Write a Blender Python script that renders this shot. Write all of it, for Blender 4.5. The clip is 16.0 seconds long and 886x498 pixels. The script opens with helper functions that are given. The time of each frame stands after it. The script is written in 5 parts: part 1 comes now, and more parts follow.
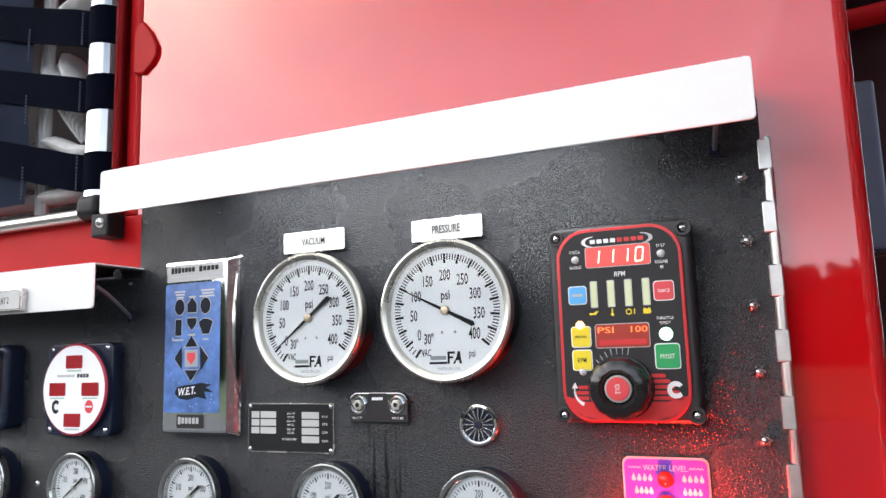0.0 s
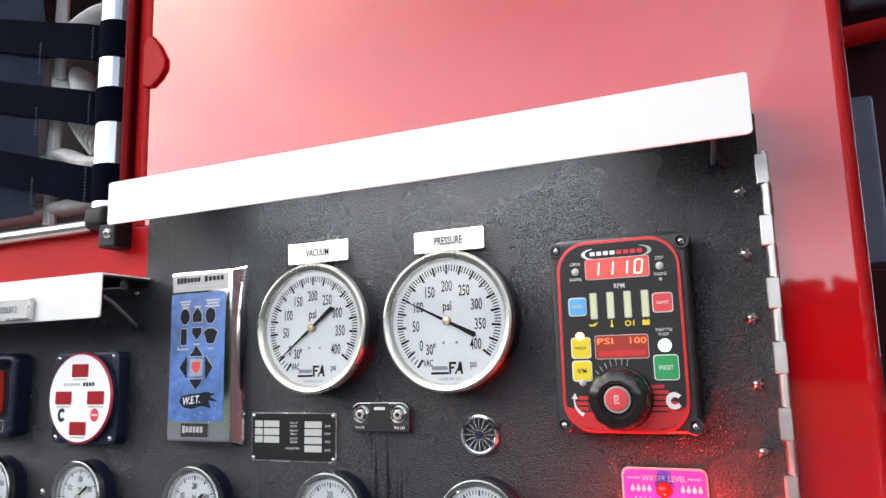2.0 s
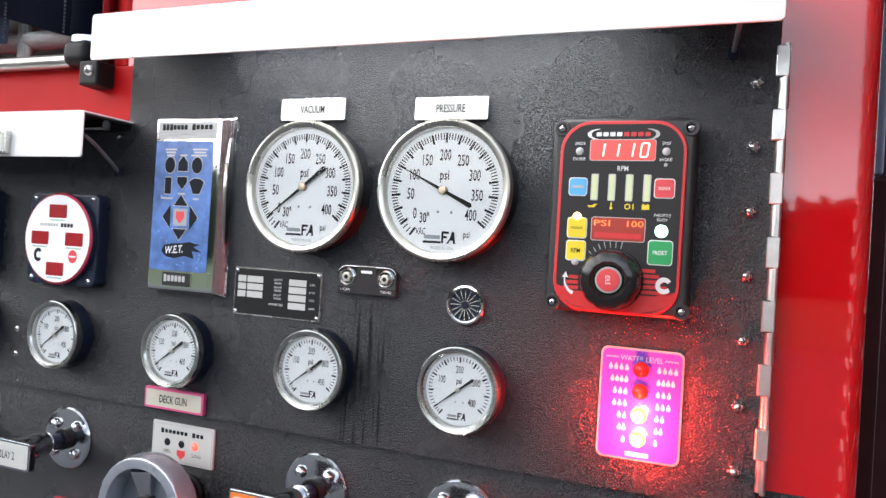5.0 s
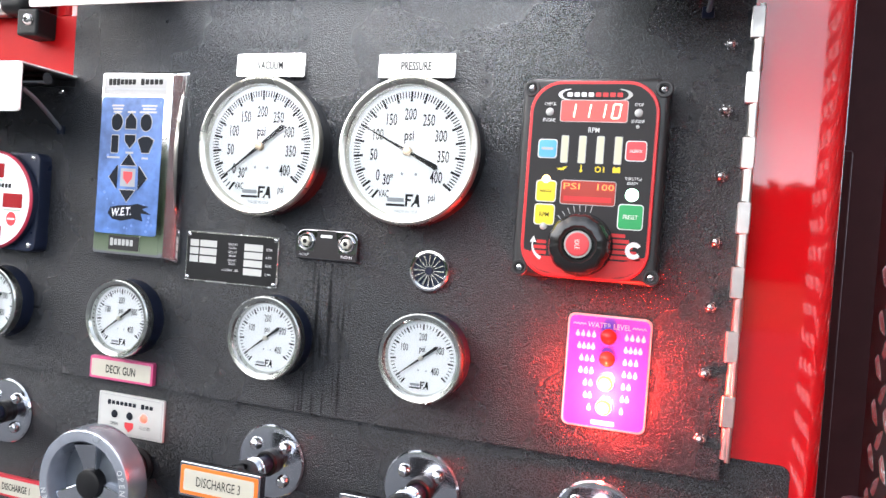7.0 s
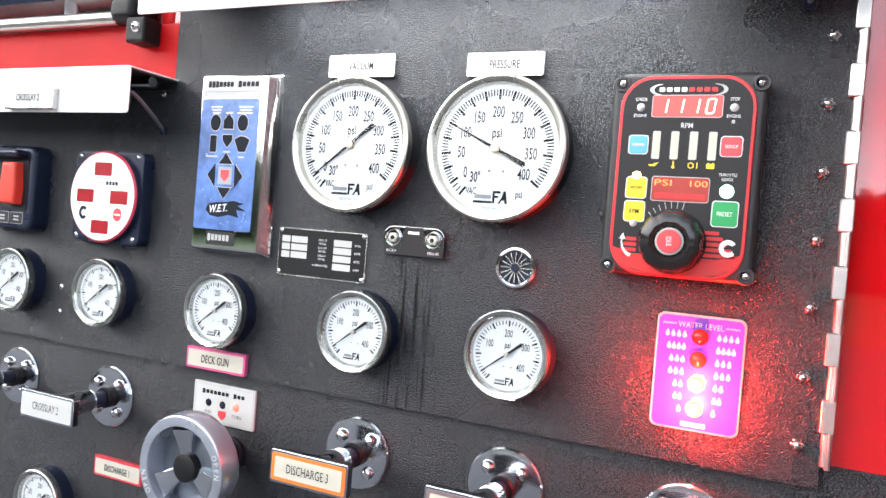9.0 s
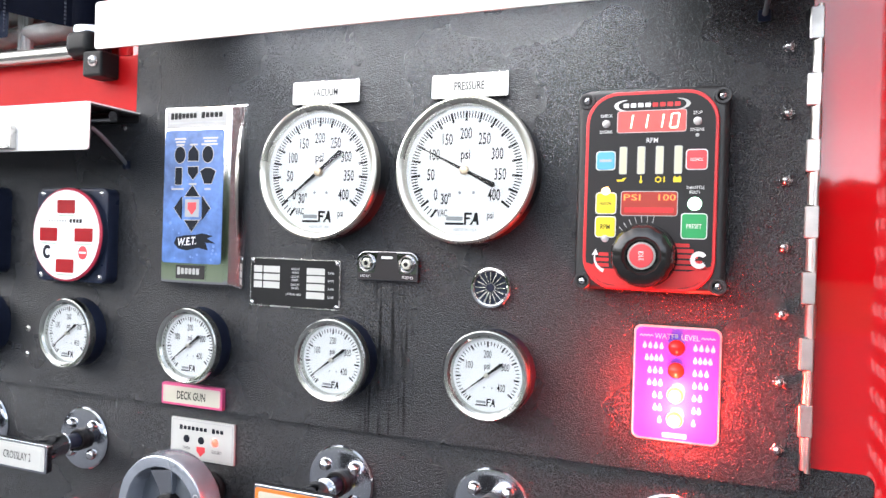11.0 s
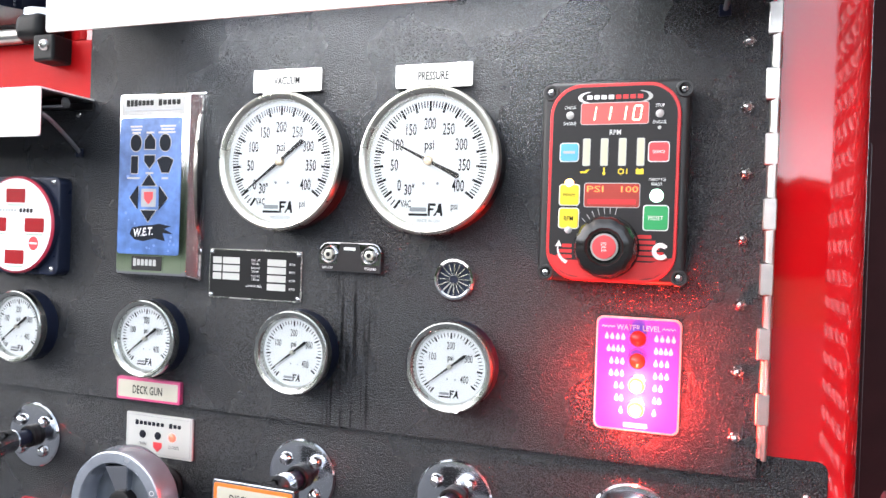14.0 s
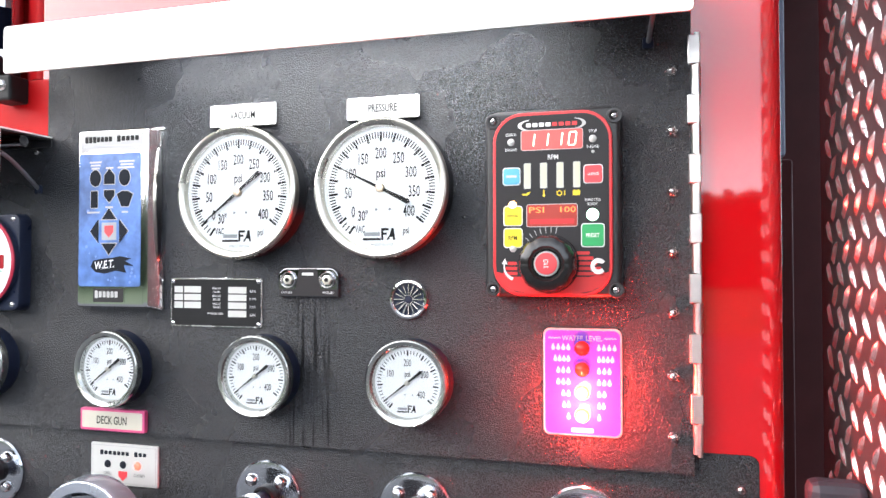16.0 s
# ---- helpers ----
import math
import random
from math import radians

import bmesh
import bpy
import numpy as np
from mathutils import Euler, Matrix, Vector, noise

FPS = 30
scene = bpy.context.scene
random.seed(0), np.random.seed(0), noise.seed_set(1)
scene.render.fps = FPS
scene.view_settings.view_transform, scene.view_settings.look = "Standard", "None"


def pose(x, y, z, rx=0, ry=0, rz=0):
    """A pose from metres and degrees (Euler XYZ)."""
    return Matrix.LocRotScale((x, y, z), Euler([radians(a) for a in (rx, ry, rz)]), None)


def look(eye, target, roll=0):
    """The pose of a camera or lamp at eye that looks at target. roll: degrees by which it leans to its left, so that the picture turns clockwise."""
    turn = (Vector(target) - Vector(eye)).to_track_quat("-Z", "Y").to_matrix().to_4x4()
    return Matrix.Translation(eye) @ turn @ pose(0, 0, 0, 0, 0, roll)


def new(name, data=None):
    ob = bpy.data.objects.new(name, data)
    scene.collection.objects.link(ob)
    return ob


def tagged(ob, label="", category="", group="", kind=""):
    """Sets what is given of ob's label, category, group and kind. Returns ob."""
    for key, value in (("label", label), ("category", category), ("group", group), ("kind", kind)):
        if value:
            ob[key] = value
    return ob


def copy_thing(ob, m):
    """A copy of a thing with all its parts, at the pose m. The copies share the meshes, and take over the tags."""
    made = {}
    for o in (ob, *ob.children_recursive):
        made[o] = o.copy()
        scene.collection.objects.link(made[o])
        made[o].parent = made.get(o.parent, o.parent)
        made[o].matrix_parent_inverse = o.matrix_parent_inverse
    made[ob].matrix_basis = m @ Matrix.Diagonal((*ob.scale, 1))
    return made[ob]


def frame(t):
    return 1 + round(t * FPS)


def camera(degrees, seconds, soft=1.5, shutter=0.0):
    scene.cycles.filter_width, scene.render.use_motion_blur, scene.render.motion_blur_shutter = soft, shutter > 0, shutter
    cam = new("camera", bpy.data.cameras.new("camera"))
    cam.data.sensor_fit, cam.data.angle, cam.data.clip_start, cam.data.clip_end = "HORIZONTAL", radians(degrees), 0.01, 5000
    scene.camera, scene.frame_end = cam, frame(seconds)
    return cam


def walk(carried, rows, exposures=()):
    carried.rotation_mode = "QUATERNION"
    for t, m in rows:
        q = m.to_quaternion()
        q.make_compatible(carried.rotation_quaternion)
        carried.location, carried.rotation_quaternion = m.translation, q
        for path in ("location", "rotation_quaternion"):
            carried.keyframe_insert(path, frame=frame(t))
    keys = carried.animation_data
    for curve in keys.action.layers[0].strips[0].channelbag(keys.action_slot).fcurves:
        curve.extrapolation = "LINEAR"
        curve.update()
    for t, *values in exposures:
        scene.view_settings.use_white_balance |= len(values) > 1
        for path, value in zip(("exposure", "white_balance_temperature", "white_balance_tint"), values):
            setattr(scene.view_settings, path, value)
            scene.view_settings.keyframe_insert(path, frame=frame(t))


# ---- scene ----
cam = camera(62.5, 16.0)
PATH = [
    (0, (0.3434, -0.7894, 1.5515), (-0.4731, 1.0143, 1.8341), -1.73),
    (0.5, (0.3435, -0.7889, 1.5478), (-0.4914, 1.0022, 1.856), -1.52),
    (1, (0.346, -0.7891, 1.5521), (-0.4805, 1.005, 1.8652), -1.81),
    (1.5, (0.3454, -0.7893, 1.5382), (-0.4563, 1.0145, 1.8599), -1.32),
    (2, (0.3506, -0.7986, 1.549), (-0.4742, 0.9958, 1.8649), -1.42),
    (2.5, (0.3399, -0.7988, 1.5413), (-0.5166, 0.9807, 1.857), -0.64),
    (3, (0.3257, -0.7921, 1.5499), (-0.4898, 0.9932, 1.9344), -0.60),
    (3.5, (0.3085, -0.807, 1.5005), (-0.4159, 1.0346, 1.7907), 1.87),
    (4, (0.3277, -0.7914, 1.5288), (-0.4253, 1.0599, 1.6042), 2.45),
    (4.2, (0.3242, -0.7958, 1.5295), (-0.4296, 1.0561, 1.5766), 3.26),
    (6.3, (0.313, -0.7983, 1.5118), (-0.4378, 1.0554, 1.4987), 3.82),
    (6.5, (0.3154, -0.7901, 1.4988), (-0.4284, 1.0673, 1.5041), 5.16),
    (7, (0.2988, -0.7731, 1.5113), (-0.3394, 1.122, 1.4728), 4.14),
    (7.5, (0.2943, -0.7874, 1.5074), (-0.399, 1.0885, 1.4923), 5.69),
    (8, (0.2868, -0.7787, 1.5068), (-0.4416, 1.0824, 1.4525), 5.50),
    (8.5, (0.2767, -0.7812, 1.4855), (-0.5047, 1.0588, 1.4229), 6.46),
    (9, (0.2883, -0.7832, 1.4982), (-0.5379, 1.0378, 1.4644), 4.71),
    (9.2, (0.2939, -0.7853, 1.487), (-0.5194, 1.0418, 1.5112), 5.48),
    (11.5, (0.282, -0.7819, 1.5186), (-0.4529, 1.0778, 1.4796), 0.75),
    (12, (0.2873, -0.776, 1.518), (-0.4376, 1.0868, 1.45), 0.42),
    (12.5, (0.2716, -0.7737, 1.5081), (-0.4391, 1.095, 1.4549), 1.79),
    (13, (0.2766, -0.7612, 1.5013), (-0.4284, 1.1105, 1.5037), 1.63),
    (13.5, (0.2706, -0.7671, 1.5121), (-0.4006, 1.1167, 1.4881), 1.39),
    (14, (0.2802, -0.7793, 1.5104), (-0.3757, 1.11, 1.4934), 1.94),
    (14.5, (0.3007, -0.7981, 1.4892), (-0.3260, 1.1019, 1.4780), 1.56),
    (15, (0.2981, -0.8109, 1.5025), (-0.2753, 1.1051, 1.5121), 0.02),
    (15.5, (0.3067, -0.8155, 1.5022), (-0.3324, 1.0795, 1.5176), 0.28),
    (16, (0.3028, -0.8198, 1.5093), (-0.2509, 1.1015, 1.5558), -0.04),
]
walk(cam, [(t, look(eye, target, roll)) for t, eye, target, roll in PATH],
     exposures=[(0.0, 0.95), (3.0, 0.93), (4.2, 1.0), (6.5, 1.27), (7.2, 1.57), (9.2, 1.62), (11.5, 1.54), (14.0, 1.55), (16.0, 1.62)])

# ---------------------------------------------------------------- sky and sun
SUN_EL, SUN_AZ = 33, 231
world = bpy.data.worlds.new("sky")
scene.world = world
world.use_nodes = True
wn, wl = world.node_tree.nodes, world.node_tree.links
wn.clear()
w_out, w_bg = wn.new("ShaderNodeOutputWorld"), wn.new("ShaderNodeBackground")
w_sky, w_noise, w_ramp = wn.new("ShaderNodeTexSky"), wn.new("ShaderNodeTexNoise"), wn.new("ShaderNodeValToRGB")
w_map, w_co, w_mix = wn.new("ShaderNodeMapping"), wn.new("ShaderNodeTexCoord"), wn.new("ShaderNodeMix")
w_sky.sky_type, w_sky.sun_disc = "NISHITA", False
w_sky.sun_elevation, w_sky.sun_rotation = radians(SUN_EL), radians(SUN_AZ)
w_sky.air_density, w_sky.dust_density = 1.0, 3.0
w_mix.data_type = "RGBA"
w_map.inputs["Scale"].default_value = (1.0, 1.0, 2.2)
w_noise.inputs["Scale"].default_value, w_noise.inputs["Detail"].default_value = 1.9, 7.0
w_ramp.color_ramp.elements[0].position, w_ramp.color_ramp.elements[1].position = 0.36, 0.66
w_ramp.color_ramp.elements[0].color = (0.18, 0.18, 0.18, 1)
w_mix.inputs["B"].default_value = (11.4, 12.3, 14.0, 1)
w_bg.inputs["Strength"].default_value = 0.1
wl.new(w_co.outputs["Generated"], w_map.inputs["Vector"])
wl.new(w_map.outputs["Vector"], w_noise.inputs["Vector"])
wl.new(w_noise.outputs["Fac"], w_ramp.inputs["Fac"])
wl.new(w_ramp.outputs["Color"], w_mix.inputs["Factor"])
wl.new(w_sky.outputs["Color"], w_mix.inputs["A"])
# overcast: brighter towards the horizon than overhead
w_sep, w_grad, w_scale = wn.new("ShaderNodeSeparateXYZ"), wn.new("ShaderNodeMapRange"), wn.new("ShaderNodeVectorMath")
w_scale.operation = "SCALE"
w_grad.inputs["From Min"].default_value, w_grad.inputs["From Max"].default_value = 0.04, 0.70
w_grad.inputs["To Min"].default_value, w_grad.inputs["To Max"].default_value = 2.15, 0.55
wl.new(w_co.outputs["Generated"], w_sep.inputs[0])
wl.new(w_sep.outputs["Z"], w_grad.inputs["Value"])
wl.new(w_mix.outputs["Result"], w_scale.inputs[0])
# and brighter on the side where the sun stands behind the cloud
w_side, w_mul = wn.new("ShaderNodeMapRange"), wn.new("ShaderNodeMath")
w_mul.operation = "MULTIPLY"
w_side.inputs["From Min"].default_value, w_side.inputs["From Max"].default_value = -0.7, 0.7
w_side.inputs["To Min"].default_value, w_side.inputs["To Max"].default_value = 1.28, 0.62
wl.new(w_sep.outputs["X"], w_side.inputs["Value"])
wl.new(w_grad.outputs["Result"], w_mul.inputs[0])
wl.new(w_side.outputs["Result"], w_mul.inputs[1])
wl.new(w_mul.outputs[0], w_scale.inputs["Scale"])
wl.new(w_scale.outputs["Vector"], w_bg.inputs["Color"])
wl.new(w_bg.outputs["Background"], w_out.inputs["Surface"])

sun = new("sun", bpy.data.lights.new("sun", "SUN"))
sun.data.energy, sun.data.angle, sun.data.color = 0.5, radians(95), (1.0, 0.96, 0.9)
_el, _az = radians(SUN_EL), radians(SUN_AZ)
sun.matrix_world = look((0, 0, 20), (-math.sin(_az) * math.cos(_el), -math.cos(_az) * math.cos(_el), 20 - math.sin(_el)))


# ---------------------------------------------------------------- materials
def mat(name, color, rough=0.5, metal=0.0, vary=0.12, vscale=40.0, grain=0.0, gscale=400.0, coat=0.0, coat_rough=0.03,
        rough_vary=0.0, spec=0.5, glow=None, glow_strength=0.0, wear=0.0):
    """Principled surface with colour variation at two scales, fine relief and uneven gloss."""
    m = bpy.data.materials.new(name)
    m.use_nodes = True
    n, l = m.node_tree.nodes, m.node_tree.links
    p = n["Principled BSDF"]
    p.inputs["Roughness"].default_value, p.inputs["Metallic"].default_value = rough, metal
    p.inputs["Coat Weight"].default_value, p.inputs["Coat Roughness"].default_value = coat, coat_rough
    p.inputs["Specular IOR Level"].default_value = spec
    co = n.new("ShaderNodeTexCoord")
    big, fine = n.new("ShaderNodeTexNoise"), n.new("ShaderNodeTexNoise")
    big.inputs["Scale"].default_value, big.inputs["Detail"].default_value = vscale * 0.2, 4
    fine.inputs["Scale"].default_value, fine.inputs["Detail"].default_value = vscale, 3
    for node in (big, fine):
        l.new(co.outputs["Object"], node.inputs["Vector"])
    add = n.new("ShaderNodeMath")
    add.operation = "ADD"
    l.new(big.outputs["Fac"], add.inputs[0])
    l.new(fine.outputs["Fac"], add.inputs[1])
    rng = n.new("ShaderNodeMapRange")
    rng.inputs["From Min"].default_value, rng.inputs["From Max"].default_value = 0.6, 1.4
    rng.inputs["To Min"].default_value, rng.inputs["To Max"].default_value = 1 - vary, 1 + vary * 0.6
    l.new(add.outputs[0], rng.inputs["Value"])
    mul = n.new("ShaderNodeVectorMath")
    mul.operation = "SCALE"
    mul.inputs[0].default_value = color
    l.new(rng.outputs["Result"], mul.inputs["Scale"])
    l.new(mul.outputs["Vector"], p.inputs["Base Color"])
    if rough_vary:
        rr = n.new("ShaderNodeMapRange")
        rr.inputs["From Min"].default_value, rr.inputs["From Max"].default_value = 0.3, 0.7
        rr.inputs["To Min"].default_value, rr.inputs["To Max"].default_value = max(rough - rough_vary, 0.02), rough + rough_vary
        l.new(big.outputs["Fac"], rr.inputs["Value"])
        l.new(rr.outputs["Result"], p.inputs["Roughness"])
    if grain:
        gn, bump = n.new("ShaderNodeTexNoise"), n.new("ShaderNodeBump")
        gn.inputs["Scale"].default_value, gn.inputs["Detail"].default_value = gscale, 3
        bump.inputs["Strength"].default_value, bump.inputs["Distance"].default_value = grain, 0.001
        l.new(co.outputs["Object"], gn.inputs["Vector"])
        l.new(gn.outputs["Fac"], bump.inputs["Height"])
        l.new(bump.outputs["Normal"], p.inputs["Normal"])
    if glow:
        p.inputs["Emission Color"].default_value = (*glow, 1)
        p.inputs["Emission Strength"].default_value = glow_strength
    return m


def glass_mat(name, ior=1.5, rough=0.0):
    m = bpy.data.materials.new(name)
    m.use_nodes = True
    n, l = m.node_tree.nodes, m.node_tree.links
    n.clear()
    out, mix = n.new("ShaderNodeOutputMaterial"), n.new("ShaderNodeMixShader")
    clear, gloss, fr = n.new("ShaderNodeBsdfTransparent"), n.new("ShaderNodeBsdfGlossy"), n.new("ShaderNodeFresnel")
    gloss.inputs["Roughness"].default_value, fr.inputs["IOR"].default_value = rough, ior
    clear.inputs["Color"].default_value = (0.985, 0.99, 0.98, 1)
    l.new(fr.outputs[0], mix.inputs[0])
    l.new(clear.outputs[0], mix.inputs[1])
    l.new(gloss.outputs[0], mix.inputs[2])
    l.new(mix.outputs[0], out.inputs["Surface"])
    return m


def textured_black():
    """Black pebbled powder coat with run marks below the test ports."""
    m = mat("pebbled_black_coat", (0.016, 0.0185, 0.0255), rough=0.27, spec=0.56, vary=0.25, vscale=30, rough_vary=0.04)
    n, l = m.node_tree.nodes, m.node_tree.links
    p = n["Principled BSDF"]
    co = n.new("ShaderNodeTexCoord")
    v1, n1 = n.new("ShaderNodeTexVoronoi"), n.new("ShaderNodeTexNoise")
    v1.inputs["Scale"].default_value, v1.feature = 720.0, "SMOOTH_F1"
    v1.inputs["Smoothness"].default_value = 0.35
    n1.inputs["Scale"].default_value, n1.inputs["Detail"].default_value = 620.0, 1
    mx = n.new("ShaderNodeMath")
    mx.operation = "MULTIPLY_ADD"
    mx.inputs[1].default_value = -1.6
    bump = n.new("ShaderNodeBump")
    bump.inputs["Strength"].default_value, bump.inputs["Distance"].default_value = 1.0, 0.00056
    for node in (v1, n1):
        l.new(co.outputs["Object"], node.inputs["Vector"])
    l.new(v1.outputs["Distance"], mx.inputs[0])
    l.new(n1.outputs["Fac"], mx.inputs[2])
    l.new(mx.outputs[0], bump.inputs["Height"])
    l.new(bump.outputs["Normal"], p.inputs["Normal"])
    # run marks: thin, tall streaks in a strip of the sheet
    mp, ns = n.new("ShaderNodeMapping"), n.new("ShaderNodeTexNoise")
    mp.inputs["Scale"].default_value = (170, 1, 9.0)
    ns.inputs["Scale"].default_value, ns.inputs["Detail"].default_value = 1.0, 3
    l.new(co.outputs["Object"], mp.inputs["Vector"])
    l.new(mp.outputs["Vector"], ns.inputs["Vector"])
    thr = n.new("ShaderNodeMapRange")
    thr.inputs["From Min"].default_value, thr.inputs["From Max"].default_value = 0.50, 0.62
    l.new(ns.outputs["Fac"], thr.inputs["Value"])
    sep = n.new("ShaderNodeSeparateXYZ")
    l.new(co.outputs["Object"], sep.inputs[0])
    masks = []
    for axis, a, b, c, d in (("X", -0.145, -0.125, -0.075, -0.055), ("Z", 1.286, 1.290, 1.46, 1.475)):
        lo, hi = n.new("ShaderNodeMapRange"), n.new("ShaderNodeMapRange")
        lo.inputs["From Min"].default_value, lo.inputs["From Max"].default_value = a, b
        hi.inputs["From Min"].default_value, hi.inputs["From Max"].default_value = d, c
        l.new(sep.outputs[axis], lo.inputs["Value"])
        l.new(sep.outputs[axis], hi.inputs["Value"])
        masks += [lo.outputs["Result"], hi.outputs["Result"]]
    last = thr.outputs["Result"]
    for k in masks:
        mm = n.new("ShaderNodeMath")
        mm.operation = "MULTIPLY"
        l.new(last, mm.inputs[0])
        l.new(k, mm.inputs[1])
        last = mm.outputs[0]
    dark = n.new("ShaderNodeMix")
    dark.data_type = "RGBA"
    # pebble relief shading put into the colour: crests lighter, hollows darker
    crest, relief_shade = n.new("ShaderNodeMapRange"), n.new("ShaderNodeVectorMath")
    relief_shade.operation = "SCALE"
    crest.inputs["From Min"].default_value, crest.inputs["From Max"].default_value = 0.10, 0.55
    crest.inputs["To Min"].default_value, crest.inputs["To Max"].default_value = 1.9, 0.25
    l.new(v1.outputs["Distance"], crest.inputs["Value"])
    l.new(p.inputs["Base Color"].links[0].from_socket, relief_shade.inputs[0])
    l.new(crest.outputs["Result"], relief_shade.inputs["Scale"])
    old = relief_shade.outputs["Vector"]
    l.new(last, dark.inputs["Factor"])
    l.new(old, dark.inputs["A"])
    dark.inputs["B"].default_value = (0.004, 0.004, 0.005, 1)
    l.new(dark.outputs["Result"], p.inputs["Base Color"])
    dull = n.new("ShaderNodeMapRange")
    dull.inputs["To Min"].default_value, dull.inputs["To Max"].default_value = 0.56, 0.16
    l.new(last, dull.inputs["Value"])
    l.new(dull.outputs["Result"], p.inputs["Specular IOR Level"])
    return m


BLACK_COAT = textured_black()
RED = mat("red_enamel", (0.54, 0.004, 0.008), rough=0.45, spec=0.0, vary=0.08, vscale=14, coat=1.0, coat_rough=0.035, grain=0.02, gscale=60)
RED.node_tree.nodes["Principled BSDF"].inputs["Coat IOR"].default_value = 1.68
JAMB_RED = mat("dull_red_enamel", (0.44, 0.004, 0.006), rough=0.5, spec=0.14, vary=0.15, vscale=20, grain=0.05)
WHITE_HOOD = mat("white_hood_enamel", (0.86, 0.85, 0.82), rough=0.3, vary=0.05, vscale=20, coat=0.4, coat_rough=0.1)
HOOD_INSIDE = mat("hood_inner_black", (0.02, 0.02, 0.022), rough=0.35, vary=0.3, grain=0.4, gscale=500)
CHROME = mat("chrome", (0.78, 0.79, 0.80), rough=0.06, metal=1.0, vary=0.06, vscale=60, rough_vary=0.03)
STEEL = mat("brushed_stainless", (0.62, 0.61, 0.59), rough=0.24, metal=1.0, vary=0.12, vscale=80, rough_vary=0.08, grain=0.05)
HINGE_STEEL = mat("hinge_stainless", (0.58, 0.57, 0.54), rough=0.38, metal=1.0, vary=0.2, vscale=60, rough_vary=0.1, grain=0.1)
BEZEL_STEEL = mat("bezel_stainless", (0.62, 0.60, 0.53), rough=0.3, metal=1.0, vary=0.12, vscale=70, rough_vary=0.06)
DIAL = mat("dial_white", (0.93, 0.94, 0.95), rough=0.5, vary=0.03, vscale=50)
INK = mat("black_ink", (0.012, 0.012, 0.013), rough=0.55, vary=0.2, spec=0.2)
GREY_INK = mat("grey_ink", (0.35, 0.36, 0.38), rough=0.5, vary=0.1)
WHITE_INK = mat("white_ink", (0.82, 0.82, 0.82), rough=0.5, vary=0.05)
CASE_BLACK = mat("case_black", (0.014, 0.020, 0.042), rough=0.30, spec=0.3, vary=0.2, vscale=80, rough_vary=0.08)
PLASTIC_BLACK = mat("moulded_black_plastic", (0.018, 0.018, 0.019), rough=0.42, vary=0.2, vscale=60, grain=0.12, gscale=900)
FACE_BLACK = mat("membrane_black", (0.024, 0.022, 0.023), rough=0.45, spec=0.25, vary=0.1, vscale=60)
FACE_RED = mat("membrane_red", (0.62, 0.022, 0.025), rough=0.35, vary=0.06, vscale=60)
KNOB_BLACK = mat("knob_black", (0.012, 0.011, 0.011), rough=0.18, vary=0.2, vscale=90)
LABEL_CREAM = mat("label_cream", (0.55, 0.52, 0.43), rough=0.4, vary=0.05, vscale=60)
LABEL_WHITE = mat("label_white", (0.55, 0.55, 0.525), rough=0.35, vary=0.05, vscale=60)
PINK = mat("label_pink", (0.62, 0.08, 0.22), rough=0.35, vary=0.08)
LABEL_RED = mat("label_red", (0.60, 0.03, 0.05), rough=0.35, vary=0.08)
ORANGE = mat("label_orange", (0.80, 0.20, 0.03), rough=0.35, vary=0.06)
MAUVE = mat("label_mauve", (0.20, 0.14, 0.14), rough=0.35, vary=0.06)
YELLOW = mat("label_yellow", (0.82, 0.62, 0.02), rough=0.35, vary=0.05)
BLUE_FACE = mat("membrane_blue", (0.095, 0.20, 0.50), rough=0.30, vary=0.6, vscale=70)
PURPLE = mat("label_purple", (0.16, 0.07, 0.78), rough=0.3, vary=0.08)
BTN_BLUE = mat("button_blue", (0.10, 0.42, 0.82), rough=0.35, vary=0.05)
BTN_RED = mat("button_red", (0.72, 0.06, 0.07), rough=0.35, vary=0.05)
BTN_GREEN = mat("button_green", (0.02, 0.34, 0.10), rough=0.35, vary=0.05)
BTN_YELLOW = mat("button_yellow", (0.85, 0.66, 0.02), rough=0.35, vary=0.05)
BTN_DARK = mat("button_dark", (0.012, 0.015, 0.022), rough=0.7, spec=0.15, vary=0.15)
LED_OFF = mat("led_lens_grey", (0.48, 0.48, 0.47), rough=0.25, vary=0.1)
LED_RED_DIM = mat("led_red_dim", (0.6, 0.03, 0.02), rough=0.2, glow=(1, 0.02, 0.01), glow_strength=0.4)
LED_RED_OFF = mat("led_red_unlit", (0.45, 0.01, 0.015), rough=0.12, vary=0.1, glow=(1, 0.03, 0.02), glow_strength=0.25)
LED_RED_ON = mat("led_red_lit", (0.8, 0.2, 0.02), rough=0.3, glow=(1.0, 0.16, 0.015), glow_strength=9.0)
LED_CORE = mat("led_hot_core", (1.0, 0.7, 0.4), rough=0.3, glow=(1.0, 0.74, 0.30), glow_strength=7.0)
LED_SMALL_RED = mat("led_small_red_lit", (0.8, 0.05, 0.02), rough=0.3, glow=(1.0, 0.10, 0.07), glow_strength=1.1)
LED_AMBER = mat("led_amber_lit", (0.9, 0.5, 0.1), rough=0.3, glow=(1.0, 0.45, 0.14), glow_strength=5.0)
LED_GREEN = mat("led_green_lit", (0.6, 0.9, 0.7), rough=0.3, glow=(0.45, 1.0, 0.66), glow_strength=1.7)
SEG_BACK = mat("segment_window", (0.30, 0.03, 0.03), rough=0.3, glow=(1.0, 0.10, 0.08), glow_strength=0.32)
